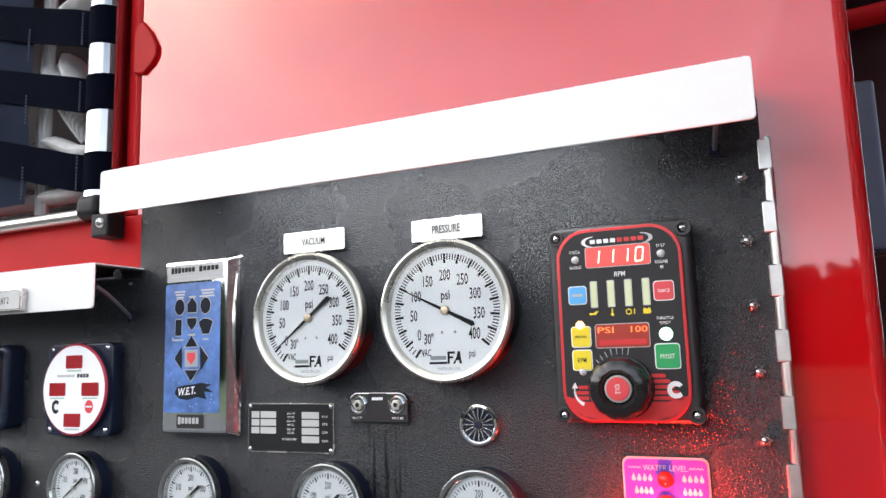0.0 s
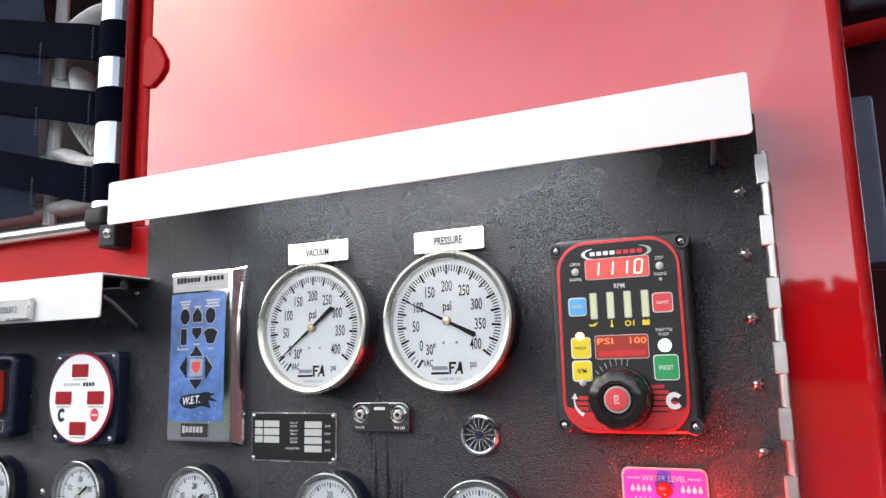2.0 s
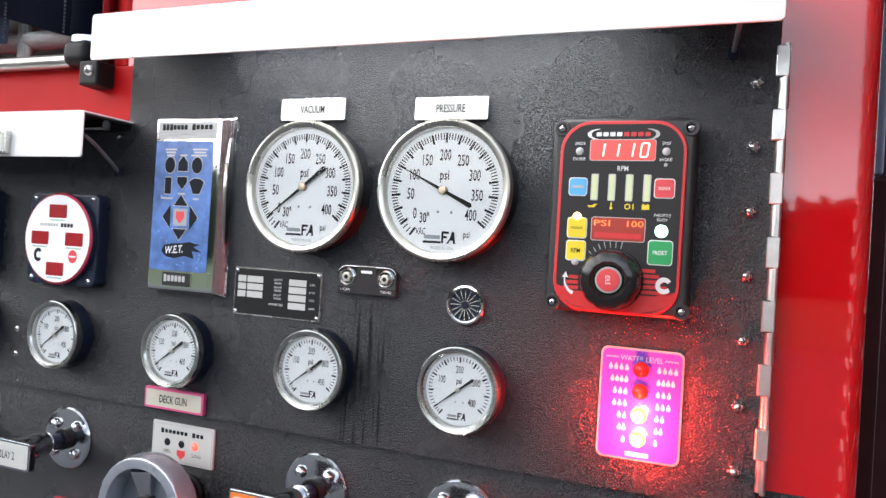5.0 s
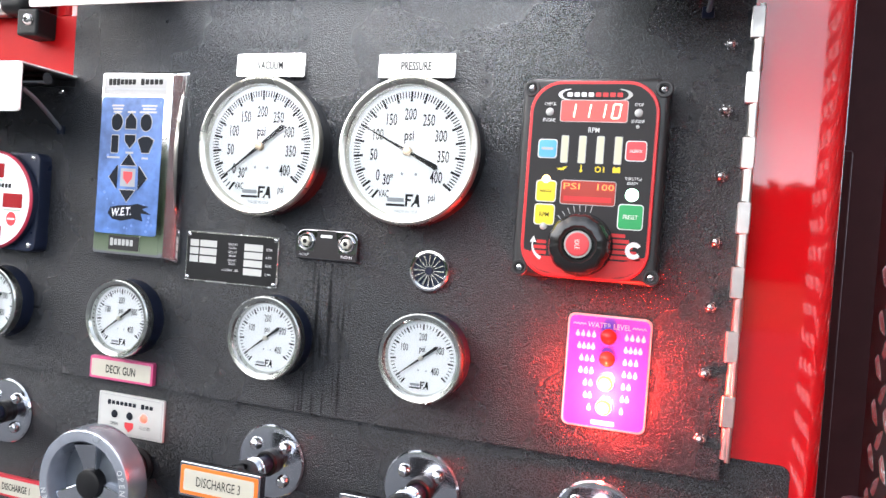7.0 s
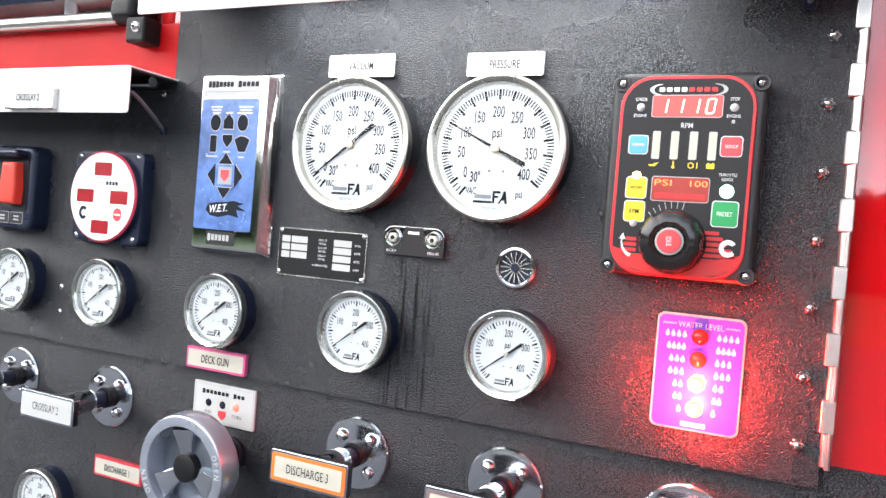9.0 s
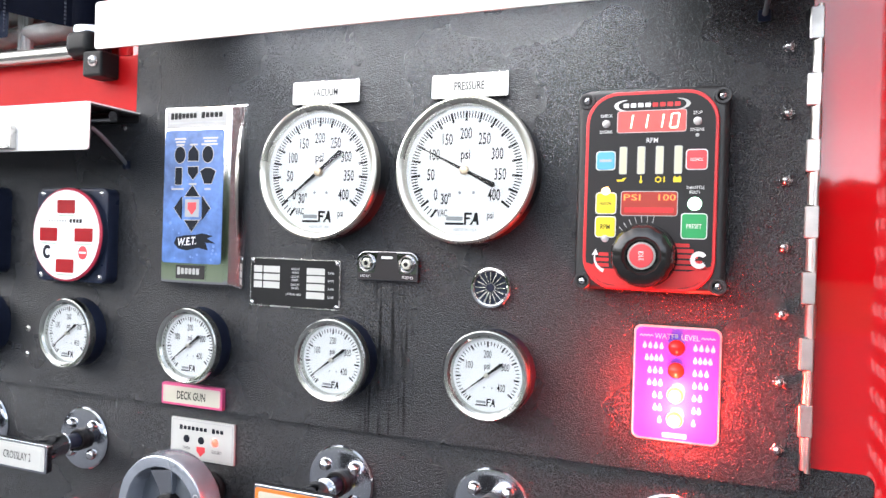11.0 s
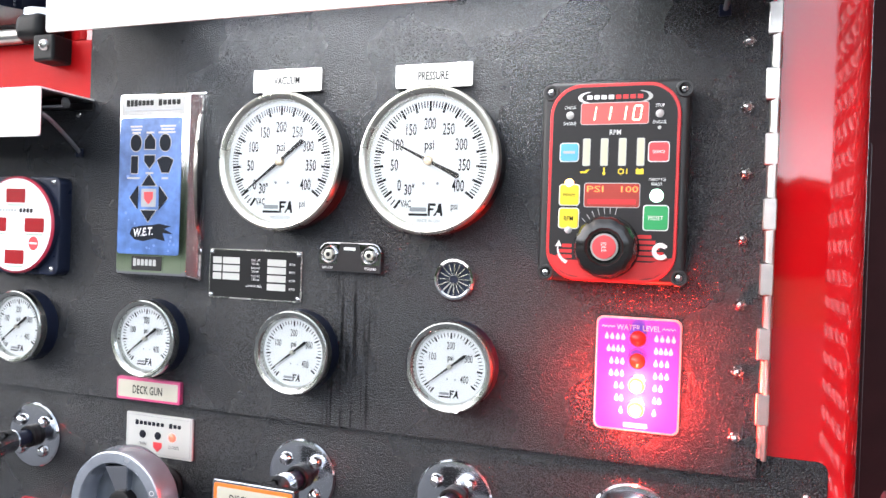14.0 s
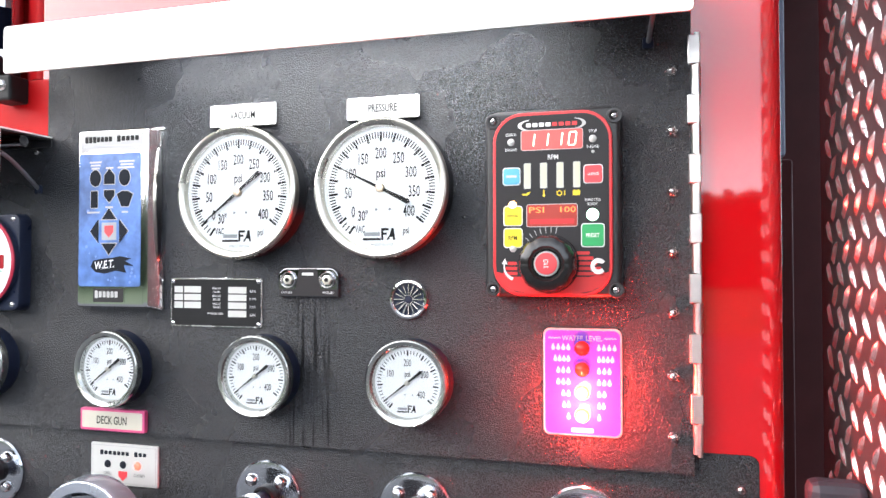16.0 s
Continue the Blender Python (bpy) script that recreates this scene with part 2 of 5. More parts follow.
SEG_ON = mat("segment_lit", (0.9, 0.4, 0.3), rough=0.4, glow=(1.0, 0.42, 0.30), glow_strength=2.2)
LCD_BACK = mat("lcd_window", (0.25, 0.02, 0.01), rough=0.3, glow=(1.0, 0.06, 0.03), glow_strength=0.07)
LCD_ON = mat("lcd_character", (0.8, 0.2, 0.05), rough=0.4, glow=(1.0, 0.16, 0.03), glow_strength=0.9)
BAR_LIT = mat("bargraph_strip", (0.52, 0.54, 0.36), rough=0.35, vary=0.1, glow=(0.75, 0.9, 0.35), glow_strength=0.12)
RED_WINDOW = mat("red_display_window", (0.36, 0.012, 0.018), rough=0.25, vary=0.1)
ROCKER_RED = mat("rocker_red", (0.70, 0.05, 0.03), rough=0.35, vary=0.06)
WEBBING = mat("black_webbing", (0.003, 0.004, 0.009), rough=0.9, spec=0.02, vary=0.3, vscale=120, grain=0.6, gscale=700)
COVER = mat("navy_vinyl", (0.009, 0.014, 0.030), rough=0.8, spec=0.06, vary=0.3, vscale=25, grain=0.4, gscale=500)
THREAD = mat("grey_thread", (0.10, 0.11, 0.14), rough=0.8)
HOSE = mat("woven_hose_jacket", (0.76, 0.75, 0.73), rough=0.85, vary=0.2, vscale=60, grain=0.8, gscale=350)
_n, _l = HOSE.node_tree.nodes, HOSE.node_tree.links
_w, _b, _c = _n.new("ShaderNodeTexWave"), _n.new("ShaderNodeBump"), _n.new("ShaderNodeTexCoord")
_w.inputs["Scale"].default_value, _w.inputs["Distortion"].default_value, _w.inputs["Detail"].default_value = 95.0, 0.6, 1.0
_b.inputs["Strength"].default_value, _b.inputs["Distance"].default_value = 0.9, 0.0014
_l.new(_c.outputs["Object"], _w.inputs["Vector"])
_l.new(_w.outputs["Fac"], _b.inputs["Height"])
_l.new(_b.outputs["Normal"], _n["Principled BSDF"].inputs["Normal"])
ALU = mat("polished_aluminium", (0.50, 0.51, 0.53), rough=0.12, metal=1.0, vary=0.06, vscale=50)
ALU_BAR = mat("satin_aluminium_bar", (0.44, 0.43, 0.40), rough=0.3, metal=1.0, vary=0.1, vscale=50)
RUBBER = mat("black_rubber", (0.007, 0.007, 0.008), rough=0.5, spec=0.25, vary=0.25, vscale=60, grain=0.2)
# one aluminium, dim reflection painted into the sheet, sky light into the lugs
TREAD = mat("shaded_tread_aluminium", (0.065, 0.050, 0.053), rough=0.55, spec=0.3, metal=0.35, vary=0.3, vscale=40, rough_vary=0.1, grain=0.1)
LUG_METAL = mat("skylit_lug_aluminium", (0.92, 0.91, 0.90), rough=0.24, metal=0.9, vary=0.12, vscale=60)
SATIN_BAND = mat("satin_name_band", (0.34, 0.34, 0.34), rough=0.45, metal=0.5, vary=0.1)
WHEEL_WEB = mat("dark_cast_web", (0.17, 0.19, 0.22), rough=0.28, metal=0.7, vary=0.25, vscale=60, grain=0.1)
# side shade of the big steel gauges put into a near-black case colour
GAUGE_CASE = mat("shaded_gauge_case", (0.014, 0.015, 0.018), rough=0.6, spec=0.25, vary=0.2, vscale=60)
BRASS = mat("brass_pivot", (0.50, 0.40, 0.30), rough=0.3, metal=1.0)
FLANGE = mat("polished_flange", (0.56, 0.58, 0.62), rough=0.14, metal=1.0, vary=0.1, vscale=60, rough_vary=0.05)
ACORN = mat("plated_acorn_nut", (0.55, 0.55, 0.55), rough=0.2, metal=1.0, vary=0.15, vscale=90)
CAST = mat("satin_cast_alloy", (0.46, 0.49, 0.55), rough=0.22, metal=0.7, vary=0.15, vscale=60, rough_vary=0.08, grain=0.15)
TUBE_LIT = mat("light_tube_lit", (0.9, 0.9, 0.9), rough=0.4, glow=(0.92, 0.96, 1.0), glow_strength=6.0)
SMALL_BEZEL = mat("small_bezel_stainless", (0.52, 0.53, 0.50), rough=0.2, metal=1.0, vary=0.15, vscale=70, rough_vary=0.08)
BLOCK_RUBBER = mat("slate_rubber", (0.030, 0.031, 0.042), rough=0.5, vary=0.2, vscale=60, grain=0.15)
DARK_CHROME = mat("smoked_chrome", (0.26, 0.26, 0.27), rough=0.12, metal=1.0, vary=0.1, vscale=60, rough_vary=0.05)
# red-brown that carries the shade deep in the slot and hose bay
DARK_GAP = mat("deep_shade_brown", (0.040, 0.009, 0.010), rough=0.6, spec=0.2, vary=0.3, vscale=20)
GREY_BLUE = mat("slot_sky_grey", (0.10, 0.12, 0.18), rough=0.4, vary=0.2, vscale=20)
ASPHALT = mat("asphalt", (0.10, 0.102, 0.108), rough=0.9, vary=0.35, vscale=3, grain=0.8, gscale=60)
GRASS = mat("grass", (0.065, 0.105, 0.035), rough=0.9, vary=0.4, vscale=2, grain=1.0, gscale=20)
FOLIAGE = mat("far_foliage", (0.030, 0.045, 0.018), rough=0.9, vary=0.5, vscale=1.2)
GLASS = glass_mat("gauge_glass", 1.42, 0.07)
ACRYLIC = glass_mat("clear_acrylic", 1.45)


# ---------------------------------------------------------------- builders
def thing(name, x=0, y=0, z=0, label="", category="", group="", kind=""):
    ob = new(name)
    ob.empty_display_size = 0.02
    ob.matrix_basis = pose(x, y, z)
    return tagged(ob, label, category, group, kind)


def weighted_normals(bm):
    """Corner normals weighted by area, so that flats stay flat beside their rounded edges."""
    bm.normal_update()
    size = {f: f.calc_area() for f in bm.faces}
    out = []
    for f in bm.faces:
        for corner in f.loops:
            n = Vector()
            for g in corner.vert.link_faces:
                if g is f or g.normal.dot(f.normal) > 0.848:
                    n += g.normal * size[g]
            out.append(n.normalized() if n.length else f.normal.copy())
    return out


def part(name, bm, material, parent=None, label="", smooth=True):
    bmesh.ops.remove_doubles(bm, verts=bm.verts, dist=1e-6)
    bmesh.ops.recalc_face_normals(bm, faces=bm.faces)
    me = bpy.data.meshes.new(name)
    bm.to_mesh(me)
    even = weighted_normals(bm) if smooth and len(bm.faces) < 4000 else None
    bm.free()
    me.materials.append(material)
    if smooth:
        me.shade_smooth()
        me.set_sharp_from_angle(angle=radians(32))
        if even:
            me.normals_split_custom_set(even)
    ob = new(name, me)
    ob.parent = parent
    return tagged(ob, label)


def rpts(cx, cz, w, h, r, seg=5):
    """Outline of a rounded rectangle."""
    r = max(min(r, w / 2 - 1e-5, h / 2 - 1e-5), 1e-5)
    out = []
    for sx, sz, a0 in ((1, 1, 0), (-1, 1, 90), (-1, -1, 180), (1, -1, 270)):
        for k in range(seg + 1):
            a = radians(a0 + 90 * k / seg)
            out.append((cx + sx * (w / 2 - r) + r * math.cos(a), cz + sz * (h / 2 - r) + r * math.sin(a)))
    return out


def cpts(cx, cz, r, seg=24, rz=None):
    return [(cx + r * math.cos(2 * math.pi * k / seg), cz + (rz or r) * math.sin(2 * math.pi * k / seg)) for k in range(seg)]


def inset(pts, d):
    """The outline drawn in by d."""
    n, out = len(pts), []
    area = sum(pts[i][0] * pts[(i + 1) % n][1] - pts[(i + 1) % n][0] * pts[i][1] for i in range(n))
    s = 1 if area > 0 else -1
    for i in range(n):
        a, b, c = Vector(pts[i - 1]), Vector(pts[i]), Vector(pts[(i + 1) % n])
        e1, e2 = (b - a).normalized(), (c - b).normalized()
        n1, n2 = Vector((-e1.y, e1.x)) * s, Vector((-e2.y, e2.x)) * s
        m = n1 + n2
        k = m.dot(n1)
        m = m / k if k > 0.3 else n1
        out.append((b.x + m.x * d, b.y + m.y * d))
    return out


def prism(bm, pts, back, front, ch=0.0, seg=1):
    """A plate of outline pts (x, z) from y=back to y=front, its front edge rounded by ch."""
    loops = [(pts, back)]
    if ch:
        for k in range(seg + 1):
            a = radians(90 * k / seg)
            loops.append((inset(pts, ch * (1 - math.cos(a))), front + ch * (1 - math.sin(a))))
    else:
        loops.append((pts, front))
    rings = [[bm.verts.new((x, y, z)) for x, z in p] for p, y in loops]
    for a, b in zip(rings, rings[1:]):
        for i in range(len(a)):
            j = (i + 1) % len(a)
            bm.faces.new((a[i], a[j], b[j], b[i]))
    bm.faces.new(rings[-1])
    bm.faces.new(list(reversed(rings[0])))
    return bm


def plate(pts, back, front, ch=0.0, seg=1):
    return prism(bmesh.new(), pts, back, front, ch, seg)


def flat(pts, y):
    """A printed shape, a fifth of a millimetre thick."""
    return prism(bmesh.new(), pts, y + 0.0002, y)


def lathe(profile, seg=40, cx=0.0, cz=0.0, flutes=0, depth=0.0, bm=None):
    """A turned form about the y axis; profile of (radius, y)."""
    bm = bm or bmesh.new()
    rings = []
    for r, y in profile:
        if r < 1e-6:
            rings.append([bm.verts.new((cx, y, cz))])
        else:
            ring = []
            for k in range(seg):
                a = 2 * math.pi * k / seg
                rr = r * (1 - depth * (0.5 + 0.5 * math.cos(flutes * a)) ** 3) if flutes else r
                ring.append(bm.verts.new((cx + rr * math.cos(a), y, cz + rr * math.sin(a))))
            rings.append(ring)
    for a, b in zip(rings, rings[1:]):
        for i in range(seg):
            j = (i + 1) % seg
            if len(a) == 1 and len(b) > 1:
                bm.faces.new((a[0], b[i], b[j]))
            elif len(b) == 1 and len(a) > 1:
                bm.faces.new((a[i], a[j], b[0]))
            elif len(a) > 1:
                bm.faces.new((a[i], a[j], b[j], b[i]))
    return bm


def box(x0, x1, y0, y1, z0, z1, bevel=0.0, seg=2, bm=None):
    bm = bm or bmesh.new()
    made = bmesh.ops.create_cube(bm, size=1.0)["verts"]
    for v in made:
        v.co = Vector(((x0 + x1) / 2 + v.co.x * (x1 - x0), (y0 + y1) / 2 + v.co.y * (y1 - y0), (z0 + z1) / 2 + v.co.z * (z1 - z0)))
    if bevel:
        edges = list({e for v in made for e in v.link_edges})
        bmesh.ops.bevel(bm, geom=edges, offset=bevel, segments=seg, affect="EDGES", profile=0.5)
    return bm


def tube(points, radius, seg=12, squash=1.0, up=(0, 0, 1)):
    """A swept round or flattened bar through points."""
    bm, rings = bmesh.new(), []
    pts = [Vector(p) for p in points]
    for i, p in enumerate(pts):
        d = (pts[min(i + 1, len(pts) - 1)] - pts[max(i - 1, 0)]).normalized()
        u = Vector(up)
        if abs(u.dot(d)) > 0.95:
            u = Vector((0, 1, 0))
        s = d.cross(u).normalized()
        u = s.cross(d).normalized()
        rings.append([bm.verts.new(p + s * radius * squash * math.cos(2 * math.pi * k / seg) + u * radius * math.sin(2 * math.pi * k / seg)) for k in range(seg)])
    for a, b in zip(rings, rings[1:]):
        for i in range(seg):
            j = (i + 1) % seg
            bm.faces.new((a[i], a[j], b[j], b[i]))
    bm.faces.new(rings[-1])
    bm.faces.new(list(reversed(rings[0])))
    return bm


def curve_points(keys, per=6):
    """Smooth run through keys."""
    k = [Vector(p) for p in keys]
    k = [k[0] * 2 - k[1]] + k + [k[-1] * 2 - k[-2]]
    out = []
    for i in range(1, len(k) - 2):
        for s in range(per):
            t = s / per
            out.append(0.5 * ((2 * k[i]) + (k[i + 1] - k[i - 1]) * t + (2 * k[i - 1] - 5 * k[i] + 4 * k[i + 1] - k[i + 2]) * t * t
                              + (3 * k[i] - k[i - 1] - 3 * k[i + 1] + k[i + 2]) * t ** 3))
    return out + [k[-2]]


def lettering(text, cx, cz, height, y, material, parent, squeeze=0.62, bold=0.0, turn=0.0, width=None, slant=0.0):
    """Printed characters on a surface that faces -y; height is that of the capitals."""
    cu = bpy.data.curves.new("lettering", "FONT")
    cu.body, cu.size, cu.resolution_u, cu.offset, cu.shear = text, 1.0, 2, bold, slant
    tmp = new("lettering", cu)
    bpy.context.view_layer.update()
    me = bpy.data.meshes.new_from_object(tmp.evaluated_get(bpy.context.evaluated_depsgraph_get()))
    bpy.data.objects.remove(tmp)
    bpy.data.curves.remove(cu)
    co = [v.co.copy() for v in me.vertices]
    x0, x1 = min(c.x for c in co), max(c.x for c in co)
    k = height / 0.70
    sx = width / (x1 - x0) if width else k * squeeze
    ca, sa = math.cos(radians(turn)), math.sin(radians(turn))
    for v, c in zip(me.vertices, co):
        px, pz = (c.x - (x0 + x1) / 2) * sx, (c.y - 0.35) * k
        v.co = (cx + px * ca - pz * sa, y, cz + px * sa + pz * ca)
    me.materials.clear()
    me.materials.append(material)
    ob = new("lettering", me)
    ob.parent = parent
    return ob


def bar(cx, cz, w, h, y, material, parent, name="lettering_bar", r=0.0):
    return part(name, flat(rpts(cx, cz, w, h, r or min(w, h) * 0.2, 2), y), material, parent, smooth=False)


def screw(parent, x, y, z, r=0.0042, material=None, name="screw"):
    """A domed screw head with a cross recess."""
    bm = lathe([(0, y - r * 0.62), (r * 0.45, y - r * 0.58), (r * 0.8, y - r * 0.4), (r, y - r * 0.08), (r, y + 0.001), (0, y + 0.001)], 14, x, z)
    ob = part(name, bm, material or STEEL, parent)
    cross = bmesh.new()
    for w, h in ((r * 0.9, r * 0.2), (r * 0.2, r * 0.9)):
        prism(cross, rpts(x, z, w, h, 0.0001, 1), y - r * 0.5, y - r * 0.64)
    part("recess", cross, INK, ob, smooth=False)
    return ob


def dome(x, z, r, y, h, seg=18):
    return lathe([(0, y - h), (r * 0.4, y - h * 0.93), (r * 0.72, y - h * 0.7), (r * 0.93, y - h * 0.35), (r, y), (0, y)], seg, x, z)


# ---------------------------------------------------------------- ground and distance
def sheet(name, x0, x1, y0, y1, z, material, label, cat):
    bm = bmesh.new()
    bm.faces.new([bm.verts.new(p) for p in ((x0, y0, z), (x1, y0, z), (x1, y1, z), (x0, y1, z))])
    return tagged(part(name, bm, material, None, smooth=False), label, cat, kind="structure")


sheet("ground", -900, 900, -900, 900, 0.0, ASPHALT, "grey asphalt apron under the fire engine", "ground")
sheet("lawn", -400, 400, -400, -16, 0.02, GRASS, "mown green lawn beyond the apron", "lawn")


def far_trees():
    rng = random.Random(5)
    verts, faces = [], []
    base = bmesh.new()
    bmesh.ops.create_icosphere(base, subdivisions=2, radius=1.0)
    bv = [v.co.copy() for v in base.verts]
    bf = [[v.index for v in f.verts] for f in base.faces]
    base.free()
    for k in range(260):
        a = radians(180 + 180 * (k + rng.random()) / 260)
        d = rng.uniform(55, 75)
        top = rng.uniform(5.6, 7.4) * (1.2 if rng.random() < 0.12 else 1.0)
        top *= 1.0 + 0.5 * min(max((236 - math.degrees(a)) / 14, 0.0), 1.0)
        for c in range(17):
            twig = c >= 5
            r = rng.uniform(0.25, 0.75) if twig else top * rng.uniform(0.15, 0.30)
            cx, cy = d * math.cos(a) + rng.uniform(-2, 2), d * math.sin(a) + rng.uniform(-2, 2)
            cz = rng.uniform(0.80, 1.10) * (top - r) if twig else rng.uniform(0.15, 0.95) * (top - r)
            off = Vector((k * 3.1, c * 1.7, 0))
            start = len(verts)
            for v in bv:
                g = r * (1 + 0.5 * noise.noise(v * 2.2 + off) + 0.25 * noise.noise(v * 6 + off))
                verts.append((cx + v.x * g, cy + v.y * g, max(cz + v.z * g, 0)))
            faces += [[start + i for i in f] for f in bf]
    me = bpy.data.meshes.new("far_trees")
    me.from_pydata(verts, [], faces)
    me.materials.append(FOLIAGE)
    return tagged(new("far_trees", me), "dark green line of trees behind the lawn", "trees", kind="stuff")


far_trees()

# ---------------------------------------------------------------- fire engine body
EDGE_L, EDGE_R, EDGE_J = -0.505, 0.434, -0.525   # black sheet's left end, red side's right and left ends
body = thing("fire_engine_body", 0, 0, 0, "glossy red enamelled pump house side of a fire engine", "fire engine", kind="structure")


def extrude_z(path, z0, z1, steps=1, closed=False):
    """An upright sheet over a plan line of (x, y)."""
    bm = bmesh.new()
    rows = [[bm.verts.new((x, y, z0 + (z1 - z0) * s / steps)) for x, y in path] for s in range(steps + 1)]
    n = len(path)
    for a, b in zip(rows, rows[1:]):
        for i in range(n if closed else n - 1):
            j = (i + 1) % n
            bm.faces.new((a[i], a[j], b[j], b[i]))
    if closed:
        bm.faces.new(rows[-1])
        bm.faces.new(list(reversed(rows[0])))
    return bm


arc = [(EDGE_R - 0.014 + 0.014 * math.sin(radians(a)), 0.025 - 0.014 * math.cos(radians(a))) for a in range(0, 91, 6)]
part("side_panel", extrude_z([(EDGE_J, 0.011), (EDGE_J + 0.002, 0.011), (0.1, 0.011), (EDGE_R - 0.0142, 0.011)] + arc + [(EDGE_R, 0.0255), (EDGE_R, 0.30), (EDGE_R, 1.9), (EDGE_J, 1.9)], 0.0, 2.75, 1, True), RED, body)
# rounded jamb of the hose bay, with a red lobe
jamb = [(-0.602, 0.30), (-0.602, 0.0345), (-0.580, 0.0335), (-0.570, 0.0290), (-0.5605, 0.0190), (-0.549, 0.0125)]
jamb += [(-0.537 + 0.0115 * math.sin(radians(a)), 0.0220 - 0.0115 * math.cos(radians(a))) for a in range(0, 91, 10)] + [(EDGE_J - 0.0005, 0.30)]
part("jamb", extrude_z(jamb, 1.775, 2.75, 1, True), JAMB_RED, body)
lobe = [(-0.538, 2.070), (-0.530, 2.075), (-0.522, 2.081), (-0.505, 2.062), (-0.490, 2.035), (-0.491, 2.019), (-0.501, 2.006), (-0.518, 1.994), (-0.530, 1.996), (-0.538, 1.999)]
part("jamb_lobe", plate(lobe, 0.0105, 0.0045, 0.003, 3), JAMB_RED, body, "red lobe on the jamb")
part("sill_panel", box(-1.6, EDGE_L - 0.0005, 0.002, 0.30, 1.60, 1.772, 0.004), JAMB_RED, body)
part("lower_side", box(-1.6, EDGE_J - 0.0005, 0.016, 0.30, 0.0, 1.598), RED, body)
# inner shade of the bay put into a dark back sheet
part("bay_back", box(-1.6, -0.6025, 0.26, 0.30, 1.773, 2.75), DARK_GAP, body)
part("bay_roof", box(-1.6, -0.6025, -0.01, 0.26, 2.45, 2.75, 0.004), RED, body)
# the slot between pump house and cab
# back sheet and filler block added to darken the open slot
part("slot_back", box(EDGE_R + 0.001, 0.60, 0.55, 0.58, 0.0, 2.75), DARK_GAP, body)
part("slot_dark_filler", box(0.450, 0.492, 0.30, 0.34, 0.3, 1.66, 0.004), DARK_GAP, body)
part("slot_pipe", tube([(EDGE_R + 0.002, 0.40, 2.02), (0.60, 0.40, 2.03)], 0.016, 14), JAMB_RED, body, "dull red pipe across the slot")
part("slot_housing", box(0.478, 0.60, 0.40, 0.50, 2.06, 2.30, 0.012, 3), BLOCK_RUBBER, body, "slate housing high in the slot")
# grey-blue block stands in for sky showing through the slot
part("slot_sky_strip", box(0.468, 0.503, 0.42, 0.46, 1.68, 1.935, 0.006), GREY_BLUE, body, "grey blue strip standing in for sky through the slot")

# ---------------------------------------------------------------- black panels
gauge_panel = thing("gauge_panel", 0, 0, 0, "hinged black pebble-coated steel gauge panel", "panel")
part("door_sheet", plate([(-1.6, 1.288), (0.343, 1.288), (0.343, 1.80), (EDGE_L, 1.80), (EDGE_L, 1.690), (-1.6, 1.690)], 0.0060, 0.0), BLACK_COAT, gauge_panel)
for z in (1.719, 1.654, 1.589, 1.524, 1.459, 1.3925, 1.327):
    nut = part("acorn_nut", lathe([(0, -0.0082), (0.0022, -0.0078), (0.0042, -0.0062), (0.0052, -0.0040), (0.0054, -0.0026), (0.0054, 0.0005)], 20, 0.3225, z), ACORN, gauge_panel)
    part("nut_hexagon", plate(cpts(0.3225, z, 0.0062, 6), 0.0005, -0.0032, 0.0005), ACORN, nut, smooth=False)
for z in (1.373, 1.335):
    screw(gauge_panel, -0.7045, 0.0, z, 0.0048)
lower_panel = thing("lower_control_panel", 0, 0, 0, "lower black pebble-coated steel valve control panel", "panel")
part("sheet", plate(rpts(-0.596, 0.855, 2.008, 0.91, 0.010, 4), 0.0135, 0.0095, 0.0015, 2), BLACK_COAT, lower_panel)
screw(lower_panel, 0.390, 0.0095, 1.273, 0.0048)

hinge = thing("piano_hinge", 0, 0, 0, "stainless steel piano hinge with worn knuckles", "hinge")
Z0, Z1, N = 1.310, 1.756, 14
for k in range(N):
    a, b = Z1 - (Z1 - Z0) * k / N, Z1 - (Z1 - Z0) * (k + 1) / N
    x0 = 0.3395 if k % 2 == 0 else 0.3430
    lean = 0.0006 * math.sin(k * 2.3)
    if k % 2 == 0:
        bm = box(x0 + lean, 0.3520 + lean, -0.0050, 0.0105, b + 0.0004, a - 0.0004, 0.0009, 1)
    else:
        bm = tube([(0.3474 + lean, 0.0006, b + 0.0004), (0.3474 + lean, 0.0006, a - 0.0004)], 0.0050, 18)
    part("knuckle", bm, HINGE_STEEL, hinge, smooth=k % 2 == 1)
part("pin", tube([(0.349, -0.002, Z0 - 0.002), (0.349, -0.002, Z1 + 0.002)], 0.0028, 10), HINGE_STEEL, hinge)


# ---------------------------------------------------------------- light hoods
STAY_GREY = mat("grey_cable_sheath", (0.11, 0.115, 0.13), rough=0.4, vary=0.15)


